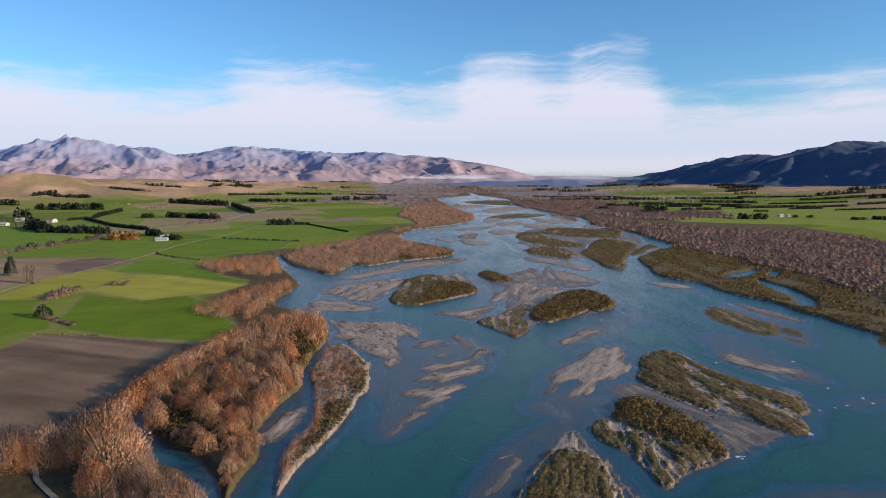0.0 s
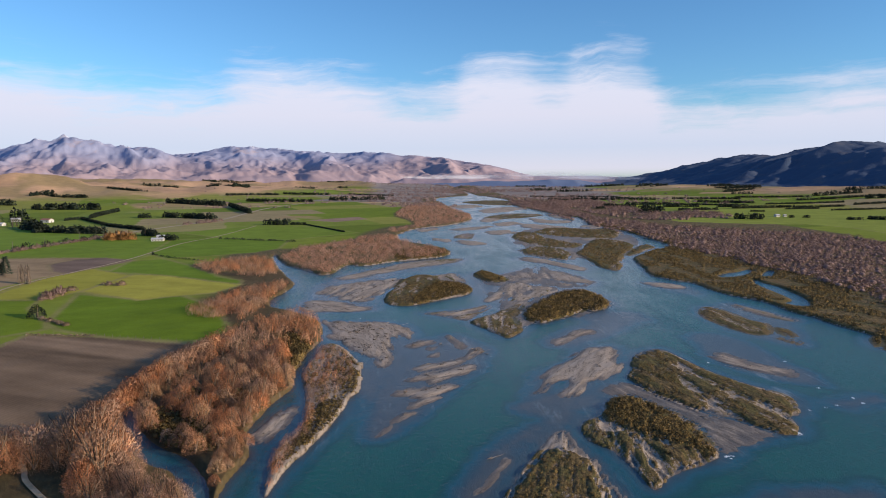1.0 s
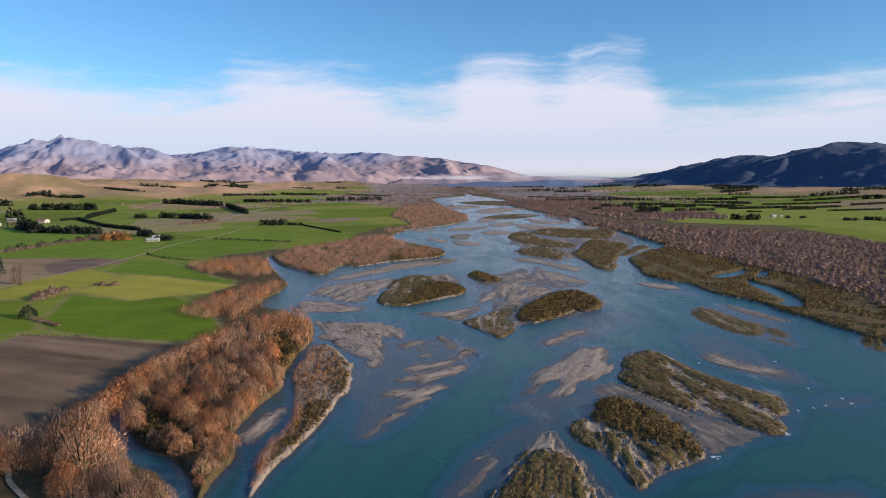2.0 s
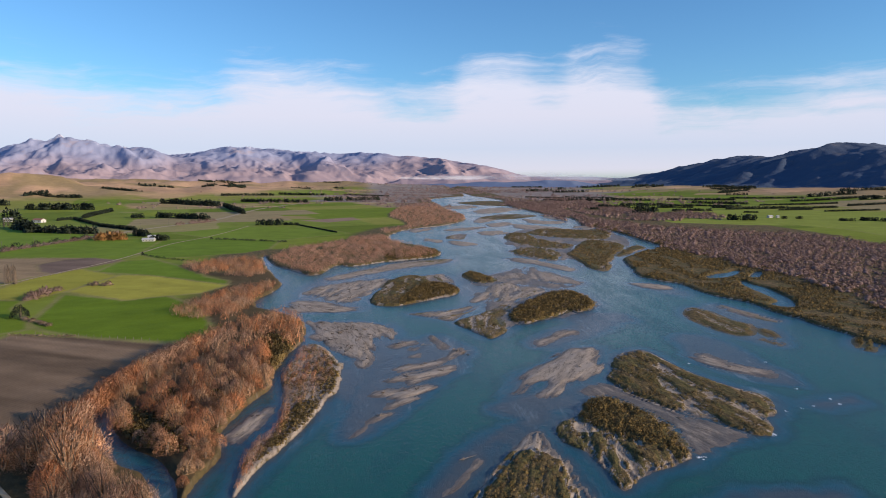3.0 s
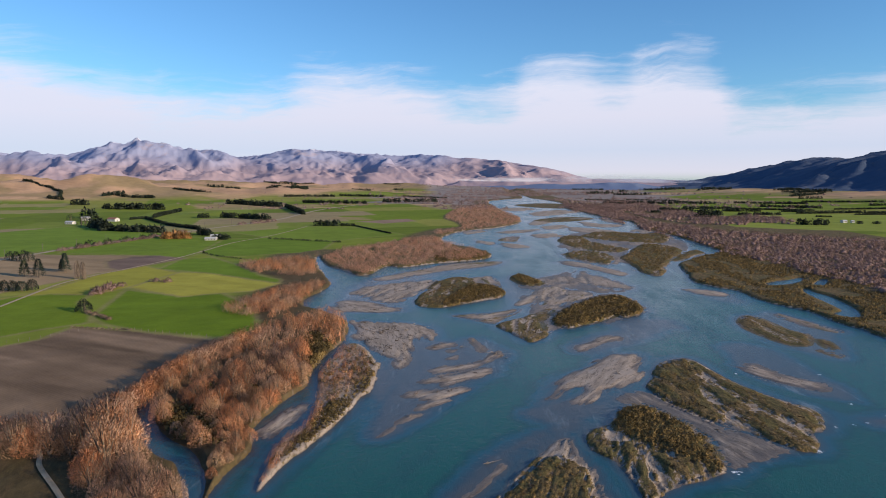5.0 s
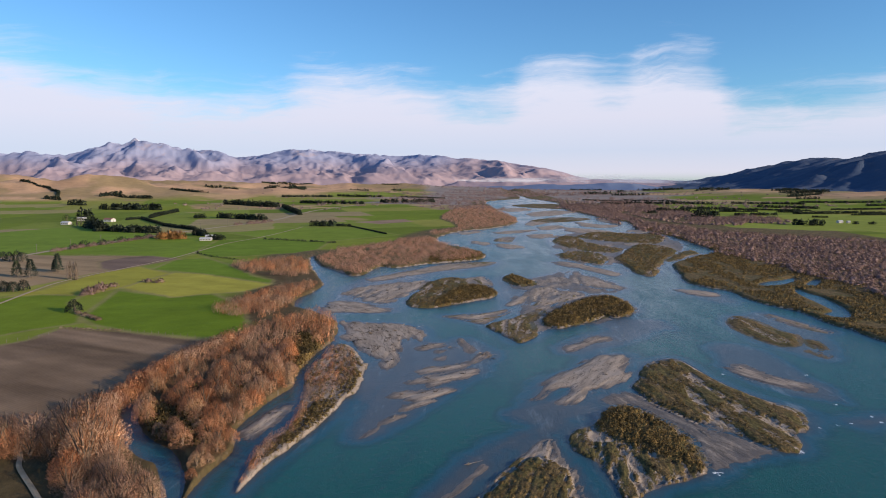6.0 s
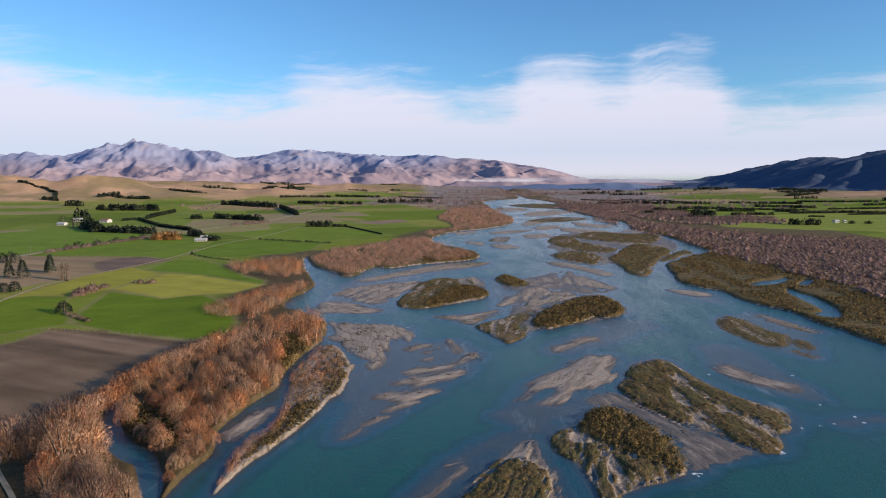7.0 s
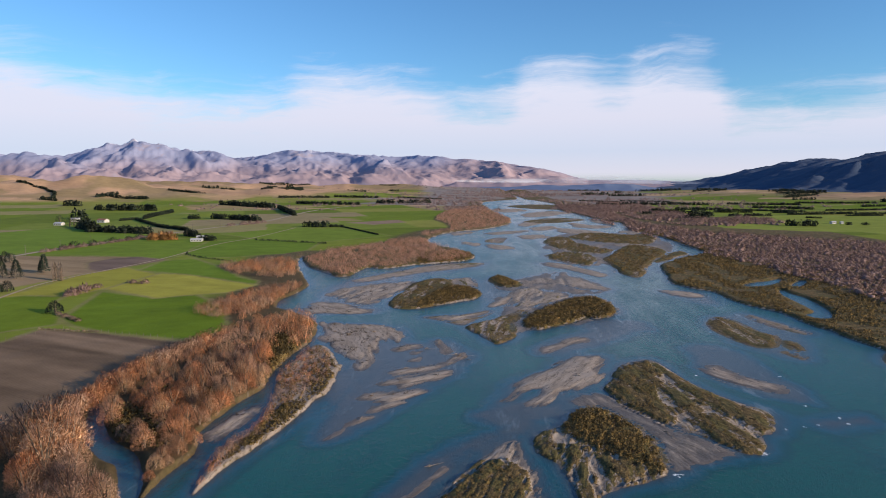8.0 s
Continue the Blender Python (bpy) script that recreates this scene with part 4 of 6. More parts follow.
def cover_of(x, y, z, best, grown, hump):
    """Colour of the paddocks, and the kind of ground: growth on bars, worked in rows, share of river bar."""
    fine = fbm(x / 3.2, y / 3.2, 41, 3)
    left = inside_by(LAND["left_bank"], x, y, 60, 1)
    right = inside_by(LAND["right_bank"], x, y, 60, 1)
    bank = np.maximum(left, right)
    litter = np.array((0.085, 0.062, 0.034)) * (0.55 + 0.9 * fine)[:, None]
    rows = np.zeros(x.shape)
    # irregular paddocks in rows
    u, v = x * 0.94 + y * 0.34 + 40 * (fbm(x / 600, y / 600, 7, 2) - 0.5), -x * 0.34 + y * 0.94
    deep = 130.0
    row = np.floor(v / deep)
    wide = 110 + 130 * lattice(row, row * 0 + 5, 19)
    cell = np.floor(u / wide + lattice(row, row * 0 + 3, 29))
    pick = lattice(cell, row, 77)
    meadow = GREENS[np.minimum((pick ** 1.25 * len(GREENS)).astype(int), len(GREENS) - 1)]
    along = np.minimum(v / deep - row, row + 1 - v / deep) * deep
    tan = np.array((0.47, 0.30, 0.18)) * (0.7 + 0.6 * fbm(x / 130, y / 130, 51, 4))[:, None]
    turf = step(fbm(x / 210, y / 150, 53, 4), 0.50, 0.56)
    tan = tan + (np.array((0.20, 0.175, 0.075)) - tan) * (0.55 * turf)[:, None]
    meadow = meadow * (0.95 + 0.3 * fbm(x / 40, y / 40, 61, 3))[:, None]
    dry = step(hump + 14 * (fbm(x / 260, y / 260, 71, 3) - 0.5), 6, 15)
    dry = np.maximum(dry, step(fbm(x / 170, y / 120, 72, 4) + (y - 1500) / 9000, 0.6, 0.66) * step(y, 750, 950) * 0.8)
    meadow = meadow + (tan - meadow) * dry[:, None]
    heath = np.array((0.25, 0.215, 0.195)) * (0.7 + 0.6 * fbm(x / 60, y / 60, 73, 4))[:, None]
    valley = step(y, 1250, 1600) * np.exp(-((x - 150 - (y - 1600) * 0.06) / (230 + y * 0.1)) ** 2)
    meadow = meadow + (heath - meadow) * step(valley + (fbm(x / 240, y / 160, 75, 3) - 0.5) * 0.8, 0.4, 0.55)[:, None]
    colour = litter
    pasture = np.where(left > 0, step(left, 25, 45), step(x - 430 + (y < 620) * 60 + np.clip(y - 900, 0, 900) * 0.2, 0, 6) * (right > 0))
    for name in WOODS:
        if name != "near":
            pasture = pasture * (1 - step(inside_by(WOODS[name], x, y, 20, 1), -4, 2))
    colour = colour + (meadow - colour) * pasture[:, None]
    for name, outline in FIELD.items():
        tint, furrow = FIELD_TINT[name]
        d = inside_by(outline, x, y, 12, 0) + (fbm(x / 6, y / 6, 83, 2) - 0.5) * 0.8
        k = step(d, -0.35, 0.35)
        c = np.array(tint) * (0.88 + 0.24 * fbm(x / 30, y / 30, 91, 3))[:, None]
        worked = fbm((x * 0.93 - y * 0.36) / 60, (x * 0.36 + y * 0.93) / 7, 93, 3)
        c = c * (1 + 1.3 * furrow * (worked - 0.5))[:, None]
        colour = colour + (c - colour) * k[:, None]
        pasture = np.maximum(pasture, k)
        rows = rows * (1 - k) + furrow * k
        rim = np.exp(-(d / 1.1) ** 2)
        colour = colour + (np.array((0.26, 0.21, 0.10)) - colour) * (0.55 * rim)[:, None]
    near = step(inside_by(WOODS["near"], x, y, 20, 1), -7, -3)
    near = np.maximum(near, (left > 0) * step(-x - (y - 20) * 1.15, 10, 0) * (y < 145) * (y > 60))
    colour = colour + (litter - colour) * near[:, None]
    pasture, rows = pasture * (1 - near), rows * (1 - near)
    wild = 1 - pasture
    scrubland = step(right, -1.5, 0.5)
    thicket = step(left, -1.5, 0.5)
    bar = wild * (1 - 0.75 * thicket * (y < 420))
    growth_here = np.maximum(np.maximum(grown, scrubland * 0.95), thicket * 0.8)
    return np.clip(colour, 0, 1), np.stack([growth_here, rows, bar], 1)


FIELD_TINT = {"plough": ((0.185, 0.128, 0.083), 1.0), "green_a": ((0.126, 0.189, 0.016), 0.0), "green_b": ((0.144, 0.203, 0.019), 0.0), "yellow": ((0.34, 0.315, 0.055), 0.2),
              "lime": ((0.300, 0.285, 0.047), 0.0), "green_c": ((0.135, 0.203, 0.022), 0.0), "green_d": ((0.151, 0.216, 0.027), 0.0), "soil": ((0.30, 0.215, 0.125), 0.5), "soil_dark": ((0.19, 0.135, 0.105), 0.6),
              "green_e": ((0.151, 0.223, 0.030), 0.0), "green_f": ((0.135, 0.203, 0.024), 0.0), "green_g": ((0.160, 0.223, 0.030), 0.0), "tan_a": ((0.270, 0.189, 0.135), 0.3), "right_a": ((0.220, 0.257, 0.047), 0.0)}

turns = np.radians(np.concatenate([np.arange(-180, -44, 4.0), np.arange(-44, 40, 0.175), np.arange(40, 181, 4.0)]))
rings = [0.05]
while rings[-1] < 5150:
    r = rings[-1]
    rings.append(r + (r * 0.06 + 1.5 if r < 105 else r * 0.005 if r < 330 else r * 0.0075 if r < 1500 else r * 0.018))
rings = np.array(rings)
GX, GY = (np.outer(rings, np.sin(turns)).ravel(), np.outer(rings, np.cos(turns)).ravel())
GZ, LANDWARD, GROWTH, SHOALS, HUMP, GU, GV = lie_of_land(GX, GY)
cover, kinds = cover_of(GX, GY, GZ, LANDWARD, GROWTH, HUMP)
faces = grid_faces(len(rings), len(turns))
ground = new("ground", sheet("ground", np.stack([GX, GY, GZ], 1), faces, MAT_GROUND, cover=cover, kind=kinds, grain=np.stack([GV, GU, 0 * GU], 1)))
tagged(ground, "braided river plain of gravel bars, pasture and ploughed fields", "ground", kind="structure")

# ---- water ----
lowest = GZ[faces].min(1)
wet_faces = faces[(lowest < 0.0)]
used, back = np.unique(wet_faces, return_inverse=True)
wx, wy = GX[used], GY[used]
foam = np.zeros(len(used))
for fx, fy in FOAM:
    big = 1.5 if fy < 150 else 1.0
    foam = np.maximum(foam, np.exp(-((wx - fx) / (1.6 * big)) ** 2 - ((wy - fy) / (1.6 * big)) ** 2))
depth = np.clip(-GZ[used] / 1.15, 0, 1) ** 0.7
water = new("water", sheet("water", np.stack([wx, wy, np.zeros(len(used))], 1), back.reshape(-1, 4), MAT_WATER, depth=depth, foam=foam))
tagged(water, "turquoise braided river with grey silty shallows", "river", kind="structure")


def ground_z(x, y):
    return lie_of_land(np.asarray(x, float), np.asarray(y, float))[0]


# ---- mountains ----
def degrees_round(x, y):
    return np.degrees(np.arctan2(x, y))


LEFT_CREST = [(-60, 250), (-50, 262), (-46, 250), (-42, 240), (-38, 262), (-35.5, 262), (-33, 250), (-31.3, 292), (-30.0, 336), (-28.9, 318), (-28.0, 346), (-26.6, 318), (-24.6, 276), (-22.5, 258), (-20.3, 222),
              (-18, 232), (-16, 262), (-14.4, 277), (-13, 266), (-10.5, 240), (-8.8, 236), (-6.9, 222), (-4.9, 228), (-3.4, 220), (-1.4, 197), (0.6, 186), (3.1, 170), (5.6, 132), (7.8, 95), (9, 66), (10.2, 46), (14, 40), (18, 30), (24, 26), (30, 22)]


def left_range():
    az = np.arange(-58, 30, 0.125)
    r = np.concatenate([np.linspace(3250, 4300, 70), np.linspace(4315, 4985, 50)])
    A, R = np.meshgrid(az, r)
    x, y = (R * np.sin(np.radians(A))).ravel(), (R * np.cos(np.radians(A))).ravel()
    a, rr = A.ravel(), R.ravel()
    crest = np.interp(a, [p[0] for p in LEFT_CREST], [p[1] for p in LEFT_CREST])
    crest = 65 + (crest - 65) * np.cos(np.radians(a - 2))
    warp_x, warp_y = (fbm(x / 500, y / 500, 111, 3) - 0.5) * 420, (fbm(x / 500, y / 500, 115, 3) - 0.5) * 420
    lean = x * 0.88 + y * 0.47
    spurs = ridged((lean + warp_x) / 640, (y - x * 0.4 + warp_y) / 950, 101, 4, 0.36)
    gullies = ridged((lean + warp_x * 0.5) / 240, (y - x * 0.4 + warp_y * 0.5) / 520, 141, 5, 0.52)
    ribs = ridged((x * 0.5 + y + warp_x * 0.6) / 130, (y * 0.4 - x + warp_y * 0.6) / 190, 145, 4, 0.5)
    rise = step(rr, 3500, 4830)
    front = step(rr, 3280, 3750)
    shape = rise ** 1.1 * 0.66 + 1.25 * spurs * np.sqrt(front) * (0.35 + 0.65 * rise) * (1.0 - 0.72 * rise) + (0.22 * (gullies - 0.45) + 0.08 * (ribs - 0.45)) * front * (1 - 0.35 * rise)
    h = (crest * shape).reshape(A.shape)
    wide = np.convolve(np.pad(h.max(0), 3, "edge"), np.ones(7) / 7, "valid")
    h = (h * (crest.reshape(A.shape)[0] / wide)[None, :]).ravel() + 4 * (fbm(x / 60, y / 60, 131, 3) - 0.5) * front - 16 * (1 - front)
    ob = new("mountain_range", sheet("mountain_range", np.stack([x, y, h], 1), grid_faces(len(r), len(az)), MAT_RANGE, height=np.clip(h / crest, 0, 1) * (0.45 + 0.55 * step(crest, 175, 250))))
    tagged(ob, "long tussock mountain range tinted lilac-blue for haze, with thin snow on its summits", "mountain", kind="structure")


def right_range():
    ys = np.concatenate([np.arange(1000, 2600, 12.0), np.arange(2600, 4990, 20.0)])
    off = np.concatenate([np.linspace(-900, -520, 24), np.linspace(-510, 120, 80), np.linspace(150, 700, 16)])
    O, Y = np.meshgrid(off, ys)
    y, o = Y.ravel(), O.ravel()
    crest_x = np.interp(y, [1000, 2380, 4000, 5000], [1880, 1620, 1500, 1400])
    x = crest_x + o
    depth = y * 0.9994 + crest_x * 0.035
    sky = np.interp(degrees_round(crest_x, y), [15, 16.5, 18.7, 22.3, 24.1, 26.4, 28.3, 29.6, 31.2, 32.6, 33.4, 34.3, 35.1, 36.3, 37, 45, 60], [332, 327, 318, 303, 290, 277, 277, 281, 270, 262, 262, 253, 257, 264, 263, 255, 240])
    top = np.maximum(65 + (306 - sky) * depth / 1134, 18)
    bend = (fbm(x / 300, y / 300, 161, 3) - 0.5) * 260
    spurs = ridged((y + bend - o * 0.5) / 430, o / 900, 151, 6, 0.52)
    gullies = ridged((y + bend * 0.7 - o * 0.4) / 130, o / 330, 181, 5, 0.55)
    rise = np.where(o < 0, step(o, -560, 40) ** 1.15, 1 - 0.45 * step(o, 40, 700))
    foot = step(o, -820, -420)
    shape = rise * 0.80 + 0.32 * spurs * np.sqrt(foot) * (0.3 + 0.7 * rise) * (1.1 - 0.6 * rise) + 0.12 * (gullies - 0.45) * foot
    h = (top * shape).reshape(O.shape)
    wide = np.convolve(np.pad(h.max(1), 2, "edge"), np.ones(5) / 5, "valid")
    h = (h * (top.reshape(O.shape)[:, 0] / wide)[:, None]).ravel() + 6 * (fbm(x / 40, y / 40, 171, 3) - 0.5) * foot - 8 * (1 - foot)
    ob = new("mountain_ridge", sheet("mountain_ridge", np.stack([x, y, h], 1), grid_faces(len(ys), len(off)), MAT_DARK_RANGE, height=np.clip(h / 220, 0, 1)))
    tagged(ob, "dark steep mountain ridge in shade, painted navy for haze, with paler slips", "mountain", kind="structure")


def far_hills():
    """Low wooded hills across the head of the valley."""
    az, r = np.arange(-4, 27, 0.12), np.linspace(2950, 3330, 34)
    A, R = np.meshgrid(az, r)
    a, rr = A.ravel(), R.ravel()
    x, y = rr * np.sin(np.radians(a)), rr * np.cos(np.radians(a))
    high = np.interp(a, [-4, 0, 4, 8, 12, 14, 16, 17.5, 27], [4, 14, 24, 32, 34, 30, 14, 0, 0])
    z = high * (0.8 + 0.35 * (ridged((x + y * 0.3) / 260, y / 400, 191, 5, 0.5) - 0.3)) * step(rr, 2950, 3180) * step(rr, 3330, 3240) - 1.5
    ob = new("far_hills", sheet("far_hills", np.stack([x, y, z], 1), grid_faces(len(r), len(az)), MAT_BLUE_HILLS, height=np.clip(z / 40, 0, 1)))
    tagged(ob, "low wooded hills at the head of the valley, coloured blue for haze", "hills", kind="structure")


left_range()
right_range()
far_hills()


def mist():
    """A low bank of morning mist lying against the foot of the range."""
    az = np.radians(np.linspace(-3, 21, 60))
    up = np.linspace(0, 1, 9)
    A, U = np.meshgrid(az, up)
    a, u = A.ravel(), U.ravel()
    deg = np.degrees(a)
    mid = np.interp(deg, [-3, 6, 9, 12, 16, 21], [46, 42, 44, 46, 38, 30])
    thick = np.interp(deg, [-3, 0, 5, 10, 14, 18, 21], [3, 14, 22, 34, 30, 18, 3])
    z = mid + (u - 0.4) * thick * 1.6
    def look_of(n):
        where = n.add("ShaderNodeNewGeometry").outputs["Position"]
        wisp = n.noise(n.add("ShaderNodeMapping", {"Vector": where, "Scale": (0.004, 0.004, 0.03)}).outputs[0], 1.0, 5, 0.6)
        edge = attribute(n, "height").outputs["Fac"]
        body = n.math("MULTIPLY", n.math("MULTIPLY", n.smooth(edge, 0.0, 0.35), n.smooth(edge, 1.0, 0.55)), n.smooth(wisp, 0.36, 0.62))
        white = n.add("ShaderNodeBsdfDiffuse", {0: (0.9, 0.9, 0.95, 1)}).outputs[0]
        return n.add("ShaderNodeMixShader", {0: n.math("MULTIPLY", body, 0.75), 1: n.add("ShaderNodeBsdfTransparent").outputs[0], 2: white}).outputs[0]
    me = sheet("mist", np.stack([3350 * np.sin(a), 3350 * np.cos(a), z], 1), grid_faces(len(up), len(az)), material("mist", look_of), height=u)
    tagged(new("mist", me), "thin white bank of morning mist below the mountains", "mist", kind="structure")


mist()

# ---- plants ----
def slivers(base, way, length, width, seed_rng, facing):
    """Thin triangles from base along way: twigs, leaves or needle sprays. They face out of the crown."""
    n = len(base)
    side = np.cross(way, seed_rng.normal(size=(n, 3)))
    side /= np.linalg.norm(side, axis=1, keepdims=True) + 1e-9
    side = np.where((np.sum(np.cross(side, way) * facing, 1) < 0)[:, None], -side, side)
    w = (np.asarray(width) * np.ones(n))[:, None]
    tip = base + way * (np.asarray(length) * np.ones(n))[:, None]
    verts = np.stack([base - side * w / 2, base + side * w / 2, tip], 1).reshape(-1, 3)
    out = facing * 0.9 + np.cross(side, way) * 0.2 + seed_rng.normal(size=(n, 3)) * 0.08
    out /= np.linalg.norm(out, axis=1, keepdims=True)
    return verts, np.arange(3 * n).reshape(-1, 3), np.repeat(out, 3, 0)


def outward(verts):
    """Corners of a stem, facing away from its axis."""
    n = verts * np.array((1, 1, 0)) + np.array((1e-3, 0, 0.02))
    return n / np.linalg.norm(n, axis=1, keepdims=True)


def tubes(paths, radii, sides=4):
    """Tapered limbs along paths."""
    verts, tris, at = [], [], 0
    for path, rad in zip(paths, radii):
        path = np.asarray(path, float)
        for i, p in enumerate(path):
            rr = rad * (1 - 0.8 * i / (len(path) - 1))
            for k in range(sides):
                a = 2 * math.pi * k / sides
                verts.append(p + np.array((rr * math.cos(a), rr * math.sin(a), 0)))
        for i in range(len(path) - 1):
            for k in range(sides):
                a, b = at + i * sides + k, at + i * sides + (k + 1) % sides
                tris += [(a, b, b + sides), (a, b + sides, a + sides)]
        at += len(path) * sides
    return np.array(verts), np.array(tris), outward(np.array(verts))


def crown(r, high, wide, low, count, long, thick, lift=0.7, puff=1.0):
    """Twigs that fill a dome and stand out of its skin."""
    v = r.normal(size=(count, 3))
    v /= np.linalg.norm(v, axis=1, keepdims=True)
    v[:, 2] = np.abs(v[:, 2]) * 1.15 - 0.15
    lobes = 0.8 + 0.35 * value_noise(v[:, 0] * 2.2 + 9, v[:, 1] * 2.2 + v[:, 2] * 1.7, int(r.integers(1e6)))
    rad = (0.52 + 0.43 * r.random(count) ** 0.4) * lobes
    base = v * rad[:, None] * np.array((wide, wide, high - low)) + np.array((0, 0, low))
    way = v * np.array((1, 1, 0.8)) + np.array((0, 0, lift)) + r.normal(size=(count, 3)) * 0.42
    way /= np.linalg.norm(way, axis=1, keepdims=True)
    return slivers(base, way, long * (0.6 + 0.8 * r.random(count)), thick * (0.6 + 0.8 * r.random(count)), r, v * np.array((puff, puff, 0.9)) + np.array((0, 0, 0.15 + 0.5 * (1 - puff))))


def heart(r, high, wide, low, rows=4, cols=8, plump=0.33):
    """The dense inner twigs of a crown, as a lumpy dome."""
    seed = int(r.integers(1e6))
    up, turn = np.linspace(-0.15, 1.45, rows), np.arange(cols) * 2 * math.pi / cols
    U, A = np.meshgrid(up, turn, indexing="ij")
    v = np.stack([np.cos(A) * np.cos(U), np.sin(A) * np.cos(U), np.sin(U)], -1).reshape(-1, 3)
    rad = plump + 0.32 * value_noise(v[:, 0] * 1.9 + 9, v[:, 1] * 1.9 + v[:, 2] * 1.7, seed)
    verts = v * rad[:, None] * np.array((wide, wide, high - low)) + np.array((0, 0, low))
    tris = []
    for i in range(rows - 1):
        for k in range(cols):
            a, b = i * cols + k, i * cols + (k + 1) % cols
            tris += [(a, b, b + cols), (a, b + cols, a + cols)]
    for k in range(1, cols - 1):
        tris.append(((rows - 1) * cols, (rows - 1) * cols + k, (rows - 1) * cols + k + 1))
    return verts, np.array(tris), v


def joined(*pieces):
    vs, fs, ns, at = [], [], [], 0
    for v, f, out in pieces:
        vs.append(v)
        fs.append(f + at)
        ns.append(out)
        at += len(v)
    return np.concatenate(vs), np.concatenate(fs), np.concatenate(ns)


def limbs(r, high, wide, count, thick):
    """Stems that rise from one stool and taper outward."""
    verts = [np.array((math.cos(a) * thick * 2, math.sin(a) * thick * 2, -0.1)) for a in np.arange(4) * math.pi / 2]
    tris = []
    for i in range(count):
        a, lean = 2 * math.pi * i / count + r.random(), 0.35 + 0.55 * r.random()
        e = np.array((math.cos(a) * wide * lean, math.sin(a) * wide * lean, high * (0.72 + 0.2 * r.random())))
        last, stout = 0, thick * (0.7 + 0.5 * r.random())
        for t, s in ((0.4, 0.75), (0.75, 0.45), (1.0, 0.15)):
            first = len(verts)
            spot = e * np.array((t ** 1.2, t ** 1.2, t))
            verts += [spot + np.array((math.cos(b) * stout * s, math.sin(b) * stout * s, 0)) for b in np.arange(4) * math.pi / 2]
            for k in range(4):
                p, q = k, (k + 1) % 4
                tris += [(last + p, last + q, first + q), (last + p, first + q, first + p)]
            last = first
    return np.array(verts), np.array(tris), outward(np.array(verts))


def tree(name, label, category, group, trunk, foliage, trunk_mat, leaf_mat, leaf_name="crown"):
    ob = new(name)
    tagged(ob, label, category, group)
    for piece, (v, f, out), mat in (("trunk", trunk, trunk_mat), (leaf_name, foliage, leaf_mat)):
        p = new(piece, sheet(piece, v, f, mat, normals=out))
        p.parent = ob
    return ob


CREEKS = [name for name in POOL if name.startswith("creek")]


def scatter(outline, gap, seed, margin=0.0, keep=None, times=1):
    """Places about a gap apart inside an outline."""
    r = np.random.default_rng(seed)
    p = np.array(outline)
    gx, gy = np.meshgrid(np.arange(p[:, 0].min(), p[:, 0].max(), gap), np.arange(p[:, 1].min(), p[:, 1].max(), gap))
    x = gx.ravel() + r.uniform(-0.45, 0.45, gx.size) * gap
    y = gy.ravel() + r.uniform(-0.45, 0.45, gx.size) * gap
    ok = inside_by(outline, x, y, 30, times) > margin
    if keep is not None:
        ok &= keep(x, y)
    x, y = x[ok], y[ok]
    z, best, *_ = lie_of_land(x, y)
    dry = (z > 0.2) & (best > 0.3)
    for back in (1.0, 0.955, 0.91):
        dry &= inside_by(POOL["loop"], x / back, y / back, 6) < -0.5
    for name in CREEKS:
        for back in (1.0, 0.985):
            dry &= inside_by(POOL[name], x / back, y / back, 6) < -1.2
    hollow = np.interp(y / 0.97, [p[1] for p in HOLLOW], [p[0] for p in HOLLOW])
    dry &= ~((y > 168) & (y < 240) & (np.abs(x / 0.97 - hollow) < 2.9))
    return x[dry], y[dry], z[dry]


def growth(name, kinds, x, y, z, sizes, mat, label, category, seed, squash=None):
    """Uncounted plants as one mesh."""
    r = np.random.default_rng(seed)
    vs, fs, ts, ns, at = [], [], [], [], 0
    pick = r.integers(len(kinds), size=len(x))
    turn, tint = r.random(len(x)) * 2 * math.pi, r.random(len(x))
    for i in range(len(x)):
        v, f, out = kinds[pick[i]]
        c, s = math.cos(turn[i]), math.sin(turn[i])
        k = sizes[i]
        w = np.empty_like(v)
        w[:, 0] = (v[:, 0] * c - v[:, 1] * s) * k + x[i]
        w[:, 1] = (v[:, 0] * s + v[:, 1] * c) * k + y[i]
        w[:, 2] = v[:, 2] * k * (1 if squash is None else squash[i]) + z[i] - 0.03
        vs.append(w)
        ns.append(np.stack([out[:, 0] * c - out[:, 1] * s, out[:, 0] * s + out[:, 1] * c, out[:, 2]], 1))
        fs.append(f + at)
        ts.append(np.full(len(v), tint[i]))
        at += len(v)
    ob = new(name, sheet(name, np.concatenate(vs), np.concatenate(fs), mat, normals=np.concatenate(ns), tint=np.concatenate(ts)))
    return tagged(ob, label, category, kind="stuff")


def willow_parts(seed, high, wide, count, long, thick, stems=6, low=0.22, puff=1.0):
    r = np.random.default_rng(seed)
    stools = limbs(r, high, wide, stems, high * 0.018)
    twigs = crown(r, high * 0.86, wide, high * low, count, long, thick, 0.4, puff)
    return stools, joined(heart(r, high * 0.8, wide * 0.95, high * low, 3, 6, 0.28), twigs) if 110 < count < 200 else twigs


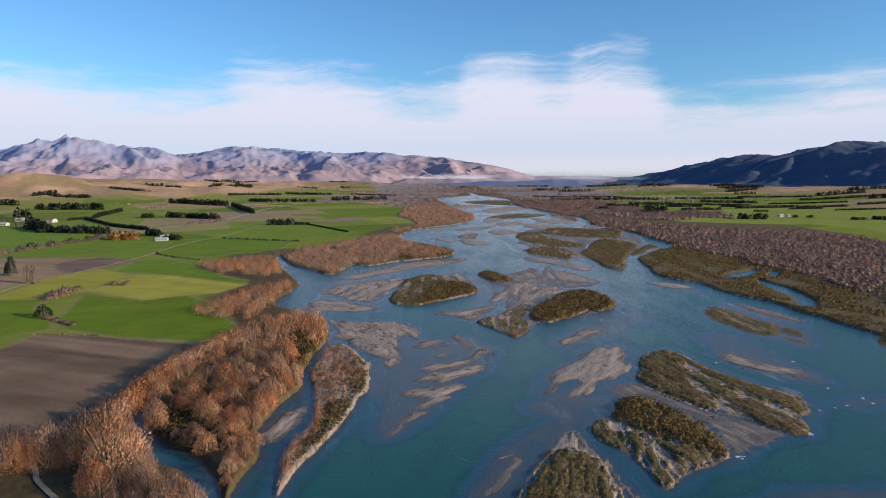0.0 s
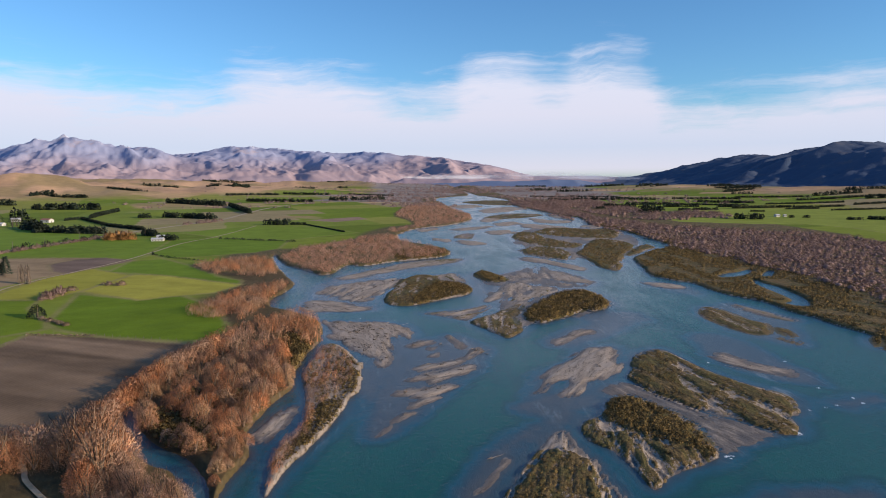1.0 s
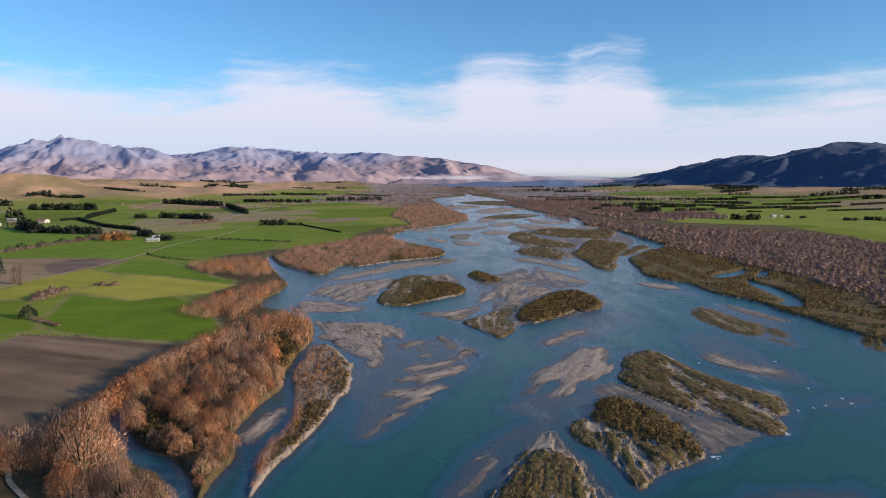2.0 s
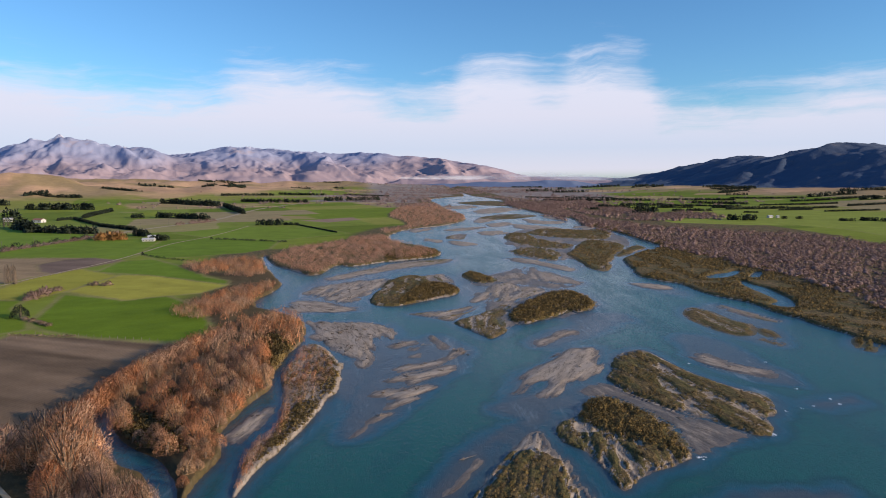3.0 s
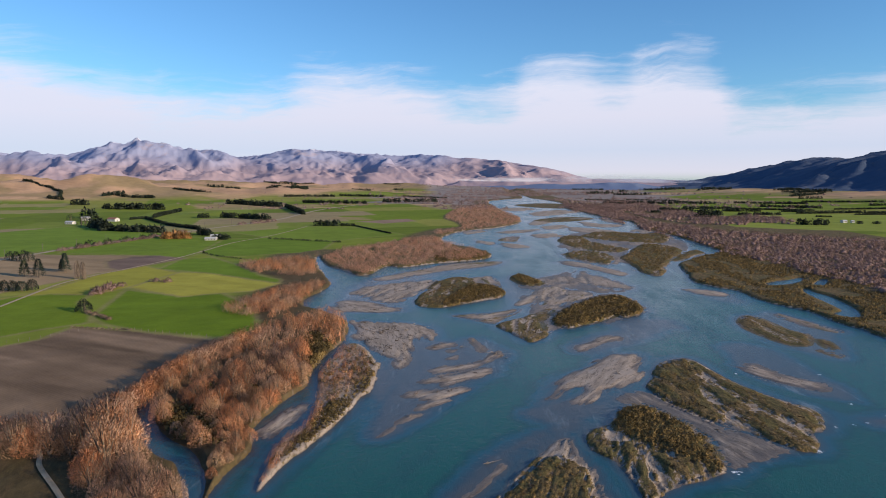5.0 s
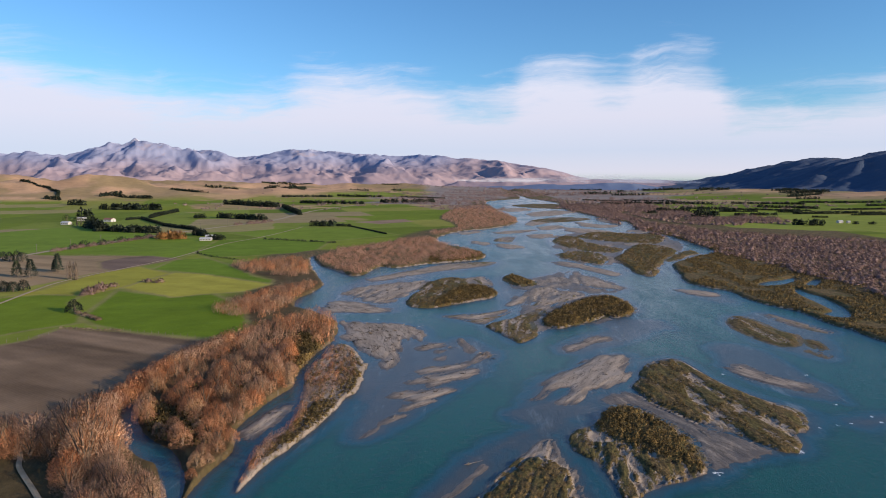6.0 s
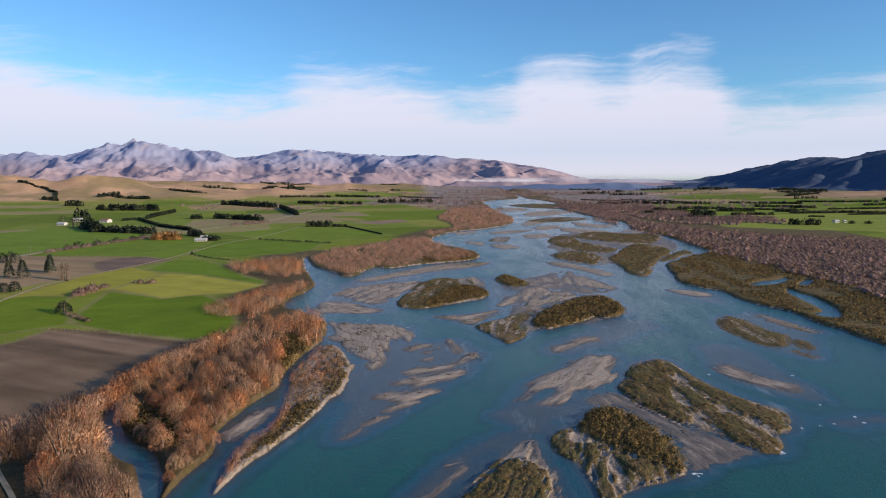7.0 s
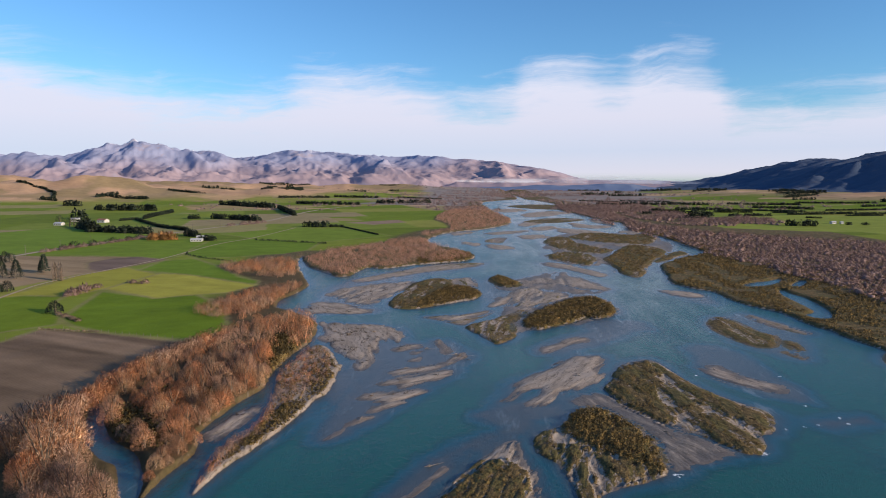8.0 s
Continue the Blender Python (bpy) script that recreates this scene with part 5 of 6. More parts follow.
GORSE = {}
GORSE["island_b"] = RIB["rib_b_four"]
GORSE["island_c"] = [(21.5, 122), (27, 131.5), (32.5, 139.5), (34.5, 135), (37, 129.5), (38, 120.5), (37, 111), (18.5, 112)]
GORSE["island_d"] = [(-2, 313), (4, 346.5), (12, 373), (23, 377), (34, 362), (33.5, 346), (20, 335), (8, 319.5)]
GORSE["bar_k"] = LAND["island_q"]
GORSE["spit"] = [(-26, 167), (-23.5, 177), (-20, 177.5), (-19.5, 175), (-21, 166.5), (-23, 159), (-25, 150.5), (-27, 145), (-28.5, 140.5), (-28.5, 144.5), (-27, 153)]
GORSE["bank"] = [(-20, 530), (14, 564), (33, 509), (21, 489), (-13, 467)]
GORSE["near_a"] = [(-68, 161.5), (-68.5, 170), (-57.5, 161.5), (-48, 150.5), (-46, 144), (-55.5, 148.5), (-61.5, 152)]
GORSE["near_b"] = [(-67, 181.5), (-64, 184.5), (-59, 177), (-60.5, 173)]
GORSE["near_c"] = [(-52.5, 182), (-49.5, 185), (-45.5, 175), (-47.5, 171.5)]
GORSE["near_d"] = [(-55.5, 251), (-50, 253), (-38.5, 234), (-36.5, 222.5), (-38, 212), (-40.5, 208.5), (-46.5, 222), (-47, 234)]
GORSE["near_e"] = [(-39, 127.5), (-37, 130.5), (-34, 125.5), (-35.5, 122.5)]
GORSE["spit_b"] = [(-25.5, 205.5), (-22.5, 212), (-17, 199.5), (-16.5, 183), (-19.5, 183)]


def thorny(x, y):
    """Openings in the willows that gorse has filled."""
    return np.max([inside_by(GORSE[k], x, y, 20) for k in GORSE if k.startswith("near")], 0) > 0.3


# willows of the near bank: the ones along the water and the field edge stand singly
NEAR_X, NEAR_Y, NEAR_Z = scatter(WOODS["near"], 3.3, 11, -0.8, lambda x, y: (lattice(np.floor(x * 3), np.floor(y * 3), 8) > 0.12) & ~thorny(x, y))
willow_kinds = []
for i in range(5):
    t, c = willow_parts(200 + i, 4.6 + 0.5 * i, 2.35 + 0.2 * i, 2000, 0.28, 0.06, 6, 0.1)
    willow_kinds.append(tree("willow", "bare reddish-brown riverside willow in a dense thicket", "tree", "willows on the near bank", t, c, MAT_BARK, MAT_WILLOW))
r = np.random.default_rng(5)
order = np.argsort(np.hypot(NEAR_X + 60, (NEAR_Y - 165) * 0.8))
for n, i in enumerate(order[:290]):
    k = (0.6 + 0.75 * r.random() ** 1.4) * (1.55 if NEAR_Y[i] < 152 and NEAR_X[i] < -62 else 1.0)
    m = Matrix.LocRotScale((NEAR_X[i], NEAR_Y[i], NEAR_Z[i] - 0.05), Euler((0, 0, r.random() * 6.3)), None)
    if n < 5:
        ob = willow_kinds[n]
        ob.matrix_basis = m
    else:
        ob = copy_thing(willow_kinds[n % 5], m)
    ob.scale = (k, k, k * (0.9 + 0.25 * r.random()))
rest = order[290:]
mid_willow = [joined(*willow_parts(230 + i, 5.6, 2.5, 300, 0.30, 0.15, 1, 0.1)) for i in range(4)]
growth("willow_thicket", mid_willow, NEAR_X[rest], NEAR_Y[rest], NEAR_Z[rest], 0.55 + 0.7 * r.random(len(rest)), MAT_WILLOW, "thicket of bare reddish willows along the river bank", "trees", 12)
x = np.concatenate([np.interp(np.arange(147, 240, 1.5), [p[1] for p in BELT], [p[0] for p in BELT]) + k for k in (-0.8, 0.9)])
y = np.concatenate([np.arange(147, 240, 1.5) + k for k in (0.0, 0.7)])
x, y = x + r.normal(size=len(x)) * 0.35, y + r.normal(size=len(x)) * 0.3
growth("willow_thicket", mid_willow, x, y, ground_z(x, y), 1.0 + 0.35 * r.random(len(x)), MAT_WILLOW, "even belt of young orange willows along the ploughed field", "trees", 21)
for name, gap, size in (("c1", 3.0, 0.9), ("c2", 3.4, 0.8), ("c3", 4.6, 0.8), ("c4", 6.2, 0.85), ("spit_w", 2.2, 0.40), ("spit_x", 1.4, 0.42)):
    x, y, z = scatter(WOODS[name], gap, 13, -0.4 if name.startswith("spit") else 0.0, lambda x, y: fbm(x / 12, y / 12, 33, 3) > 0.33)
    if not len(x):
        continue
    growth("willow_thicket", mid_willow if gap < 4 else [joined(*willow_parts(240 + i, 4.6, 3.0, 105, 0.48, 0.34, 1, 0.08, 0.85)) for i in range(3)], x, y, z,
           size * (0.45 + 0.5 * r.random(len(x)) + 0.5 * fbm(x / 14, y / 14, 39, 3)), MAT_PALE_WILLOW if name in ("c3", "c4") else MAT_WILLOW, "bare reddish-brown willow thicket beside the river", "trees", 14)
far_wood = [willow_parts(250 + i, 4.2, 3.9, 130, 0.40, 0.32, 2, 0.1, 0.85)[1] for i in range(4)]
x, y, z = scatter(WOODS["right"], 5.6, 15, 0.0, lambda x, y: (y < 620) | (lattice(np.floor(x), np.floor(y), 3) < 0.62))
growth("bare_wood", far_wood, x, y, z, (0.35 + 1.15 * fbm(x / 17, y / 17, 35, 3)) * (0.75 + 0.4 * r.random(len(x))) * np.where(y > 620, 1.2, 1.0), MAT_GREYWOOD, "wide belt of bare grey-brown willow wood", "woodland", 16)

for name, gap in (("right_b", 9.0), ("right_c", 8.0)):
    x, y, z = scatter(WOODS[name], gap, 15, 0.0, lambda x, y: fbm(x / 40, y / 40, 47, 3) > 0.38)
    growth("bare_wood", far_wood, x, y, z, 1.0 + 0.7 * r.random(len(x)), MAT_GREYWOOD, "loose bare grey-brown wood at the edge of pasture", "woodland", 16)

# gorse and broom scrub on the islands and along the far bank
bush = []
for i in range(5):
    rr = np.random.default_rng(300 + i)
    bush.append(joined(heart(rr, 0.75, 0.8, -0.05, 3, 5), crown(rr, 0.8, 0.74, 0.05, 30, 0.22, 0.22, 0.1)))
for name, outline in GORSE.items():
    x, y, z = scatter(outline, 1.9 if name == "bank" else 2.0 if name == "island_c" else 1.6 if name.startswith("near") else 1.0 if max(p[1] for p in outline) < 200 else 1.5, 17, -0.3)
    if not len(x):
        continue
    growth("gorse", bush, x, y, z, (0.55 + 0.6 * r.random(len(x))) * (0.7 + 0.9 * fbm(x / 4, y / 4, 37, 2)) * (1.4 if name in ("bank", "bar_k", "island_d") else 2.3 if name.startswith("near") else 0.7 if name == "island_c" else 0.95), MAT_SCRUB,
           "dense olive and golden gorse on a river island", "shrubs", 18)
SCRUB_SHARE = {"rib_a_one": (0.9, 0.50, 0.42), "rib_a_two": (1.0, 0.58, 0.36), "rib_a_three": (0.9, 0.55, 0.40), "rib_b_one": (1.0, 0.56, 0.34), "rib_b_two": (1.0, 0.58, 0.32), "rib_b_three": (0.9, 0.48, 0.34), "rib_c_one": (0.9, 0.48, 0.45),
               "island_d": (2.0, 0.42, 0.8), "island_e": (1.6, 0.25, 1.2), "island_f": (2.6, 0.42, 0.9), "island_fa": (2.6, 0.42, 1.0), "island_g": (2.4, 0.40, 0.9), "island_h": (2.2, 0.38, 1.0), "island_n": (2.2, 0.45, 0.8),
               "island_i": (1.9, 0.5, 0.5), "bar_ma": (1.5, 0.4, 0.5), "islet_a": (1.4, 0.2, 1.2), "spit": (1.5, 0.42, 0.8), "bar_n": (2.4, 0.4, 0.8), "bar_k": (2.2, 0.55, 0.4)}
for name, (gap, least, size) in SCRUB_SHARE.items():
    x, y, z = scatter(LAND[name] if name in LAND else RIB[name], gap, 17, 0.3, lambda x, y: fbm(x / 4, y / 8, 61, 3) > least)
    if len(x):
        growth("scrub", bush, x, y, z, size * (0.5 + 0.9 * r.random(len(x))), MAT_SCRUB, "low olive and golden scrub on a gravel island", "shrubs", 18)
x, y, z = scatter([(184, 224), (177, 275), (169, 318), (162, 352), (150, 378), (149, 400), (156, 432), (168, 482), (205, 540), (222, 600), (222, 800), (240, 800), (254, 470), (250, 330), (240, 250), (200, 200)], 2.0, 19, 0.0,
                  lambda x, y: fbm(x / 9, y / 14, 61, 3) > 0.43, 0)
growth("scrub", bush, x, y, z, 1.15 * (0.5 + 1.0 * r.random(len(x))), MAT_SCRUB, "olive-brown scrub between the river and the bare wood", "shrubs", 20)

# shelter belts of dark conifers: x, y from end to end and the height
BELTS = [(-733, 1245, -590, 1222, 15.2), (-911, 1426, -871, 1419, 15.1), (-962, 1697, -842, 1672, 10.4), (-437, 748, -344, 717, 11.0), (-605, 983, -587, 981, 19.1), (-485, 808, -434, 755, 13.8), (-498, 969, -388, 822, 4.7), (-388, 822, -317, 757, 5.6), (-491, 980, -539, 1177, 7.6), (-542, 1409, -405, 1336, 14.5), (-382, 989, -292, 940, 10.2), (-194, 824, -164, 821, 9.4), (-162, 821, -141, 818, 4.3), (-141, 818, -80, 708, 2.0), (-554, 1885, -418, 1947, 8.4), (-592, 2094, -590, 2275, 13.5)]
BELTS += [(-410, 1553, -244, 1489, 9.4), (-415, 1996, -271, 1961, 8.7), (-212, 1577, -172, 1569, 6.9), (-939, 3200, -864, 3302, 11.5), (-385, 1333, -277, 1071, 9.5), (-255, 641, -237, 639, 7.3), (-293, 698, -275, 684, 9.1), (-419, 982, -401, 980, 8.7), (-505, 935, -498, 969, 5.0), (433, 852, 461, 838, 9.7), (307, 1501, 340, 1432, 6.5), (355, 1491, 455, 1470, 7.8), (343, 1183, 399, 1153, 8.2), (352, 1006, 383, 1001, 15.0), (468, 1500, 544, 1451, 7.8), (453, 1164, 511, 1153, 8.2)]
BELTS += [(587, 1325, 672, 1258, 6.8), (543, 1090, 663, 1107, 5.8), (653, 1090, 757, 1111, 4.9), (562, 814, 578, 811, 5.0), (594, 820, 617, 796, 5.7), (317, 1128, 332, 1126, 5.0), (-813, 2095, -760, 2082, 7.4), (-686, 2118, -643, 2107, 7.5), (-216, 1999, -71, 1863, 5.1), (484, 1245, 618, 1176, 4.3), (669, 1211, 835, 1227, 4.3), (532, 861, 540, 860, 4.6), (513, 864, 519, 863, 4.6), (-980, 1667, -960, 1732, 12.0)]
BELTS += [(601, 1498, 732, 1433, 6.5), (767, 1529, 889, 1430, 5.2), (405, 1699, 520, 1628, 4.4), (801, 1327, 1008, 1339, 5.9), (617, 1053, 679, 1059, 3.7), (412, 1254, 496, 1237, 6.6), (432, 1051, 502, 1056, 5.6),
          (667, 1010, 772, 1025, 3.6), (542, 1141, 580, 1134, 8.0), (531, 1002, 552, 998, 3.5), (804, 1153, 928, 1173, 5.1), (303, 1724, 387, 1622, 4.4), (402, 1128, 421, 1125, 11.9), (396, 1058, 410, 1055, 9.3)]
BELTS += [(-1290, 1790, -1190, 1760, 7), (-1190, 1760, -1110, 1690, 7), (-1110, 1690, -1050, 1590, 8), (-1060, 1560, -1010, 1545, 11), (-900, 1900, -800, 1860, 7)]
conifer = []
for i in range(4):
    rr = np.random.default_rng(400 + i)
    conifer.append(joined(tubes([[(0, 0, 0), (0, 0, 0.5), (0, 0, 0.9)]], [0.02], 3), crown(rr, 0.82, 0.32, 0.04, 34, 0.2, 0.22, 0.1)))
for i, (ax, ay, bx, by, high) in enumerate(BELTS):
    long = math.hypot(bx - ax, by - ay)
    n = max(4, int(long / (high * 0.3) * 2.1))
    rr = np.random.default_rng(500 + i)
    t = rr.random(n)
    x, y = ax + (bx - ax) * t + rr.normal(size=n) * high * 0.08, ay + (by - ay) * t + rr.normal(size=n) * high * 0.25
    growth("shelter_belt", conifer, x, y, ground_z(x, y), high * (0.7 + 0.4 * rr.random(n)), MAT_PINE, "dark conifer shelter belt beside pasture", "trees", 600 + i)

# ---- the far valley: scattered belts, copses and bare woods ----
rr = np.random.default_rng(901)
far_clump = []
for i in range(3):
    rc = np.random.default_rng(910 + i)
    far_clump.append(joined(heart(rc, 0.8, 0.9, -0.05, 3, 5), crown(rc, 0.8, 0.8, 0.05, 22, 0.3, 0.25, 0.3)))
n = 5000
x = 140 + rr.normal(size=n) * 260
y = 1250 + 2200 * rr.random(n) ** 1.3
x = x + (y - 1600) * 0.06
keep = (fbm(x / 150, y / 90, 75, 3) > 0.45) & (inside_by(LAND["left_bank"], x, y, 20, 1) + inside_by(LAND["right_bank"], x, y, 20, 1) > -36)
x, y = x[keep], y[keep]
z, best, *_ = lie_of_land(x, y)
x, y, z = x[best > 3], y[best > 3], z[best > 3]
growth("far_wood", far_clump, x, y, z, (3.8 + 2.8 * rr.random(len(x))), MAT_FARWOOD, "far bare willow woods along the valley floor", "woodland", 920)
for i in range(48):
    cx = rr.choice([-1, 1]) * (60 + 1100 * rr.random()) if rr.random() < 0.75 else 300 + 900 * rr.random()
    cy = 1150 + 1900 * rr.random() ** 1.2
    if -120 < cx < 420:
        continue
    turn, long, high = rr.normal() * 0.35, 30 + 130 * rr.random(), 6 + 7 * rr.random()
    n = int(long / high * 5)
    t = rr.random(n) - 0.5
    x, y = cx + math.cos(turn) * long * t + rr.normal(size=n) * 2, cy + math.sin(turn) * long * t + rr.normal(size=n) * 4
    growth("shelter_belt", conifer, x, y, ground_z(x, y), high * (0.6 + 0.5 * rr.random(n)), MAT_PINE, "dark conifer belt far across the plain", "trees", 930 + i)


# ---- roads ----
def ribbon(name, points, wide, mat, label):
    """A strip of road laid along the ground."""
    p = np.array(points, float)
    for _ in range(3):
        q = np.stack([p[:-1] * 0.75 + p[1:] * 0.25, p[:-1] * 0.25 + p[1:] * 0.75], 1).reshape(-1, 2)
        p = np.concatenate([p[:1], q, p[-1:]])
    way = np.gradient(p, axis=0)
    way /= np.linalg.norm(way, axis=1, keepdims=True)
    side = np.stack([-way[:, 1], way[:, 0]], 1)
    rows = [p + side * wide * k for k in (-0.5, -0.2, 0.2, 0.5)]
    lift = (0.05, 0.16, 0.16, 0.05)
    v = np.concatenate([np.column_stack([r, ground_z(r[:, 0], r[:, 1]) + 0.22 + up]) for r, up in zip(rows, lift)])
    return tagged(new(name, sheet(name, v, grid_faces(4, len(p)), mat)), label, "road", kind="structure")


ROAD = [(-352, 420), (-352, 549), (-342, 614), (-329, 696), (-309, 804), (-275, 915), (-284, 1073), (-288, 1250), (-239, 1488)]
TRACK = [(-205, 240), (-234, 360), (-234, 392), (-225, 439), (-219, 488), (-219, 525), (-220, 565), (-221, 611), (-206, 664), (-201, 807)]
ribbon("road", ROAD, 6.5, MAT_ROAD, "pale gravel country road between paddocks")
ribbon("farm_track", TRACK, 1.9, MAT_ROAD, "narrow pale farm track beside the paddocks")
ribbon("path", [(-88, 140), (-84, 135.5), (-81.5, 131), (-77, 126.5), (-70, 120), (-62, 112)], 1.1, MAT_ROAD, "worn earth path beside the willows")


def at_place(ob, x, y, k=1.0, turn=0.0, tall=1.0):
    ob.matrix_basis = Matrix.LocRotScale((x, y, float(ground_z([x], [y])[0]) - 0.05), Euler((0, 0, turn)), None)
    ob.scale = (k, k, k * tall)
    return ob


# ---- single trees ----
def pine(seed, high, wide, label):
    r = np.random.default_rng(seed)
    t = tubes([[(0, 0, 0), (0, 0, high * 0.5), (0, 0, high * 0.95)]], [0.28], 6)
    n = 900
    u = r.random(n) ** 0.8
    a = r.random(n) * 2 * math.pi
    rad = wide * (1 - u) ** 0.75 * (0.55 + 0.5 * r.random(n)) + 0.1
    base = np.stack([np.cos(a) * rad * 0.7, np.sin(a) * rad * 0.7, high * (0.1 + 0.88 * u)], 1)
    out = np.stack([np.cos(a), np.sin(a), 0.35 + 0 * a], 1)
    way = out * np.array((1, 1, -0.2)) + r.normal(size=(n, 3)) * 0.35
    way /= np.linalg.norm(way, axis=1, keepdims=True)
    return tree("pine", label, "tree", "", t, slivers(base, way, 0.5 + 0.12 * high * r.random(n), 0.35, r, out / np.linalg.norm(out, axis=1, keepdims=True)), MAT_BARK, MAT_PINE, "needles")


def leafy(name, seed, high, wide, mat, label, count=700, long=0.5, thick=0.4, low=0.15, group=""):
    r = np.random.default_rng(seed)
    return tree(name, label, "tree", group, limbs(r, high, wide * 0.7, 4, high * 0.02), crown(r, high * 0.9 - high * low * 0.2, wide, high * low, count, long, thick, 0.35), MAT_BARK, mat)


PINE_LABEL = "tall dark green pine standing in rough tan grass"
for seed, (x, y, high, wide) in enumerate([(-262, 415, 13, 4.2), (-268, 421, 8, 3.2), (-263, 390, 12.5, 5.5), (-276, 395, 11, 4.5)]):
    at_place(pine(1000 + seed, high, wide, PINE_LABEL), x, y)
for seed, (x, y) in enumerate([(-250, 342), (-245, 343), (-240, 343), (-236, 346), (-256, 345)]):
    at_place(leafy("evergreen_tree", 1010 + seed, 7.5, 3.4, MAT_PINE, "round dark evergreen tree at a field corner", group="evergreens at the field corner"), x, y)
for seed, (x, y, high) in enumerate([(-337, 470, 9), (-330, 469, 10), (-324, 466, 10), (-347, 476, 8), (-508, 822, 16), (-492, 815, 15), (-480, 812, 17), (-560, 880, 15), (-520, 850, 14), (-470, 800, 13), (-289, 690, 9)]):
    at_place(leafy("farm_tree", 1020 + seed, high, high * 0.42, MAT_PINE, "dark rounded tree near the farm"), x, y)
for seed, (x, y) in enumerate([(-236, 386), (-234, 385.5), (-232, 386), (-230, 385)]):
    r = np.random.default_rng(1040 + seed)
    t = tubes([[(0, 0, 0), (0, 0, 6), (0, 0, 12.5)]], [0.2], 5)
    at_place(tree("poplar", "tall bare pale-barked poplar beside the farm track", "tree", "row of bare poplars", t, crown(r, 12.2, 1.0, 1.2, 420, 1.1, 0.10, 2.4), MAT_BARK, MAT_POPLAR), x, y)
at_place(leafy("evergreen_tree", 1050, 8.0, 4.2, MAT_PINE, "spreading dark evergreen tree in a green paddock", 1100, 0.5, 0.35), -171, 291, 1.0, 0.4, 0.85)
hedge_kind = [crown(np.random.default_rng(1060 + i), 1.0, 0.9, 0.05, 120, 0.35, 0.10, 0.8) for i in range(3)]


def hedge(points, gap, size, mat, label, seed):
    r = np.random.default_rng(seed)
    p = np.array(points, float)
    x, y = [], []
    for (ax, ay), (bx, by) in zip(p, p[1:]):
        n = max(2, int(math.hypot(bx - ax, by - ay) / gap))
        t = (np.arange(n) + r.random(n)) / n
        x.append(ax + (bx - ax) * t + r.normal(size=n) * size * 0.35)
        y.append(ay + (by - ay) * t + r.normal(size=n) * size * 0.35)
    x, y = np.concatenate(x), np.concatenate(y)
    growth("hedge", hedge_kind, x, y, ground_z(x, y), size * (0.6 + 0.7 * r.random(len(x))), mat, label, "hedge", seed)


hedge([(-193, 333), (-194, 345), (-193, 360)], 1.6, 3.2, MAT_GREYWOOD, "bare reddish hedge between two paddocks", 1070)
hedge([(-182, 376), (-170, 375)], 1.6, 2.2, MAT_GREYWOOD, "bare reddish bushes in a yellow-green paddock", 1071)
hedge([(-168, 288), (-158, 281), (-148, 273)], 0.9, 1.3, MAT_POPLAR, "heap of pale cut branches along a paddock corner", 1072)
hedge([(-311, 652), (-298, 651), (-285, 650)], 1.5, 6.0, MAT_GOLDEN, "golden-orange bare willow hedge by the farm road", 1073)
hedge([(-199, 646), (-160, 630), (-115, 611)], 2.5, 1.6, MAT_PINE, "low dark hedge across green pasture", 1074)
hedge([(-345, 530), (-337, 590), (-325, 660), (-322, 720)], 4.0, 3.0, MAT_GREYWOOD, "straggling bare bushes along the country road", 1075)
hedge([(-346, 560), (-333, 640), (-322, 700)], 11, 4.5, MAT_PINE, "scattered small evergreens along the country road", 1076)
hedge([(-300, 830), (-270, 905)], 5, 4.0, MAT_GREYWOOD, "bare roadside bushes", 1077)
hedge([(-219, 535), (-212, 520), (-190, 500), (-160, 480)], 3, 1.2, MAT_PINE, "low dark hedge along a ditch", 1078)
hedge([(-157, 258), (-128, 255)], 1.2, 0.7, MAT_POPLAR, "dry rank grass along the ploughed field's edge", 1079)


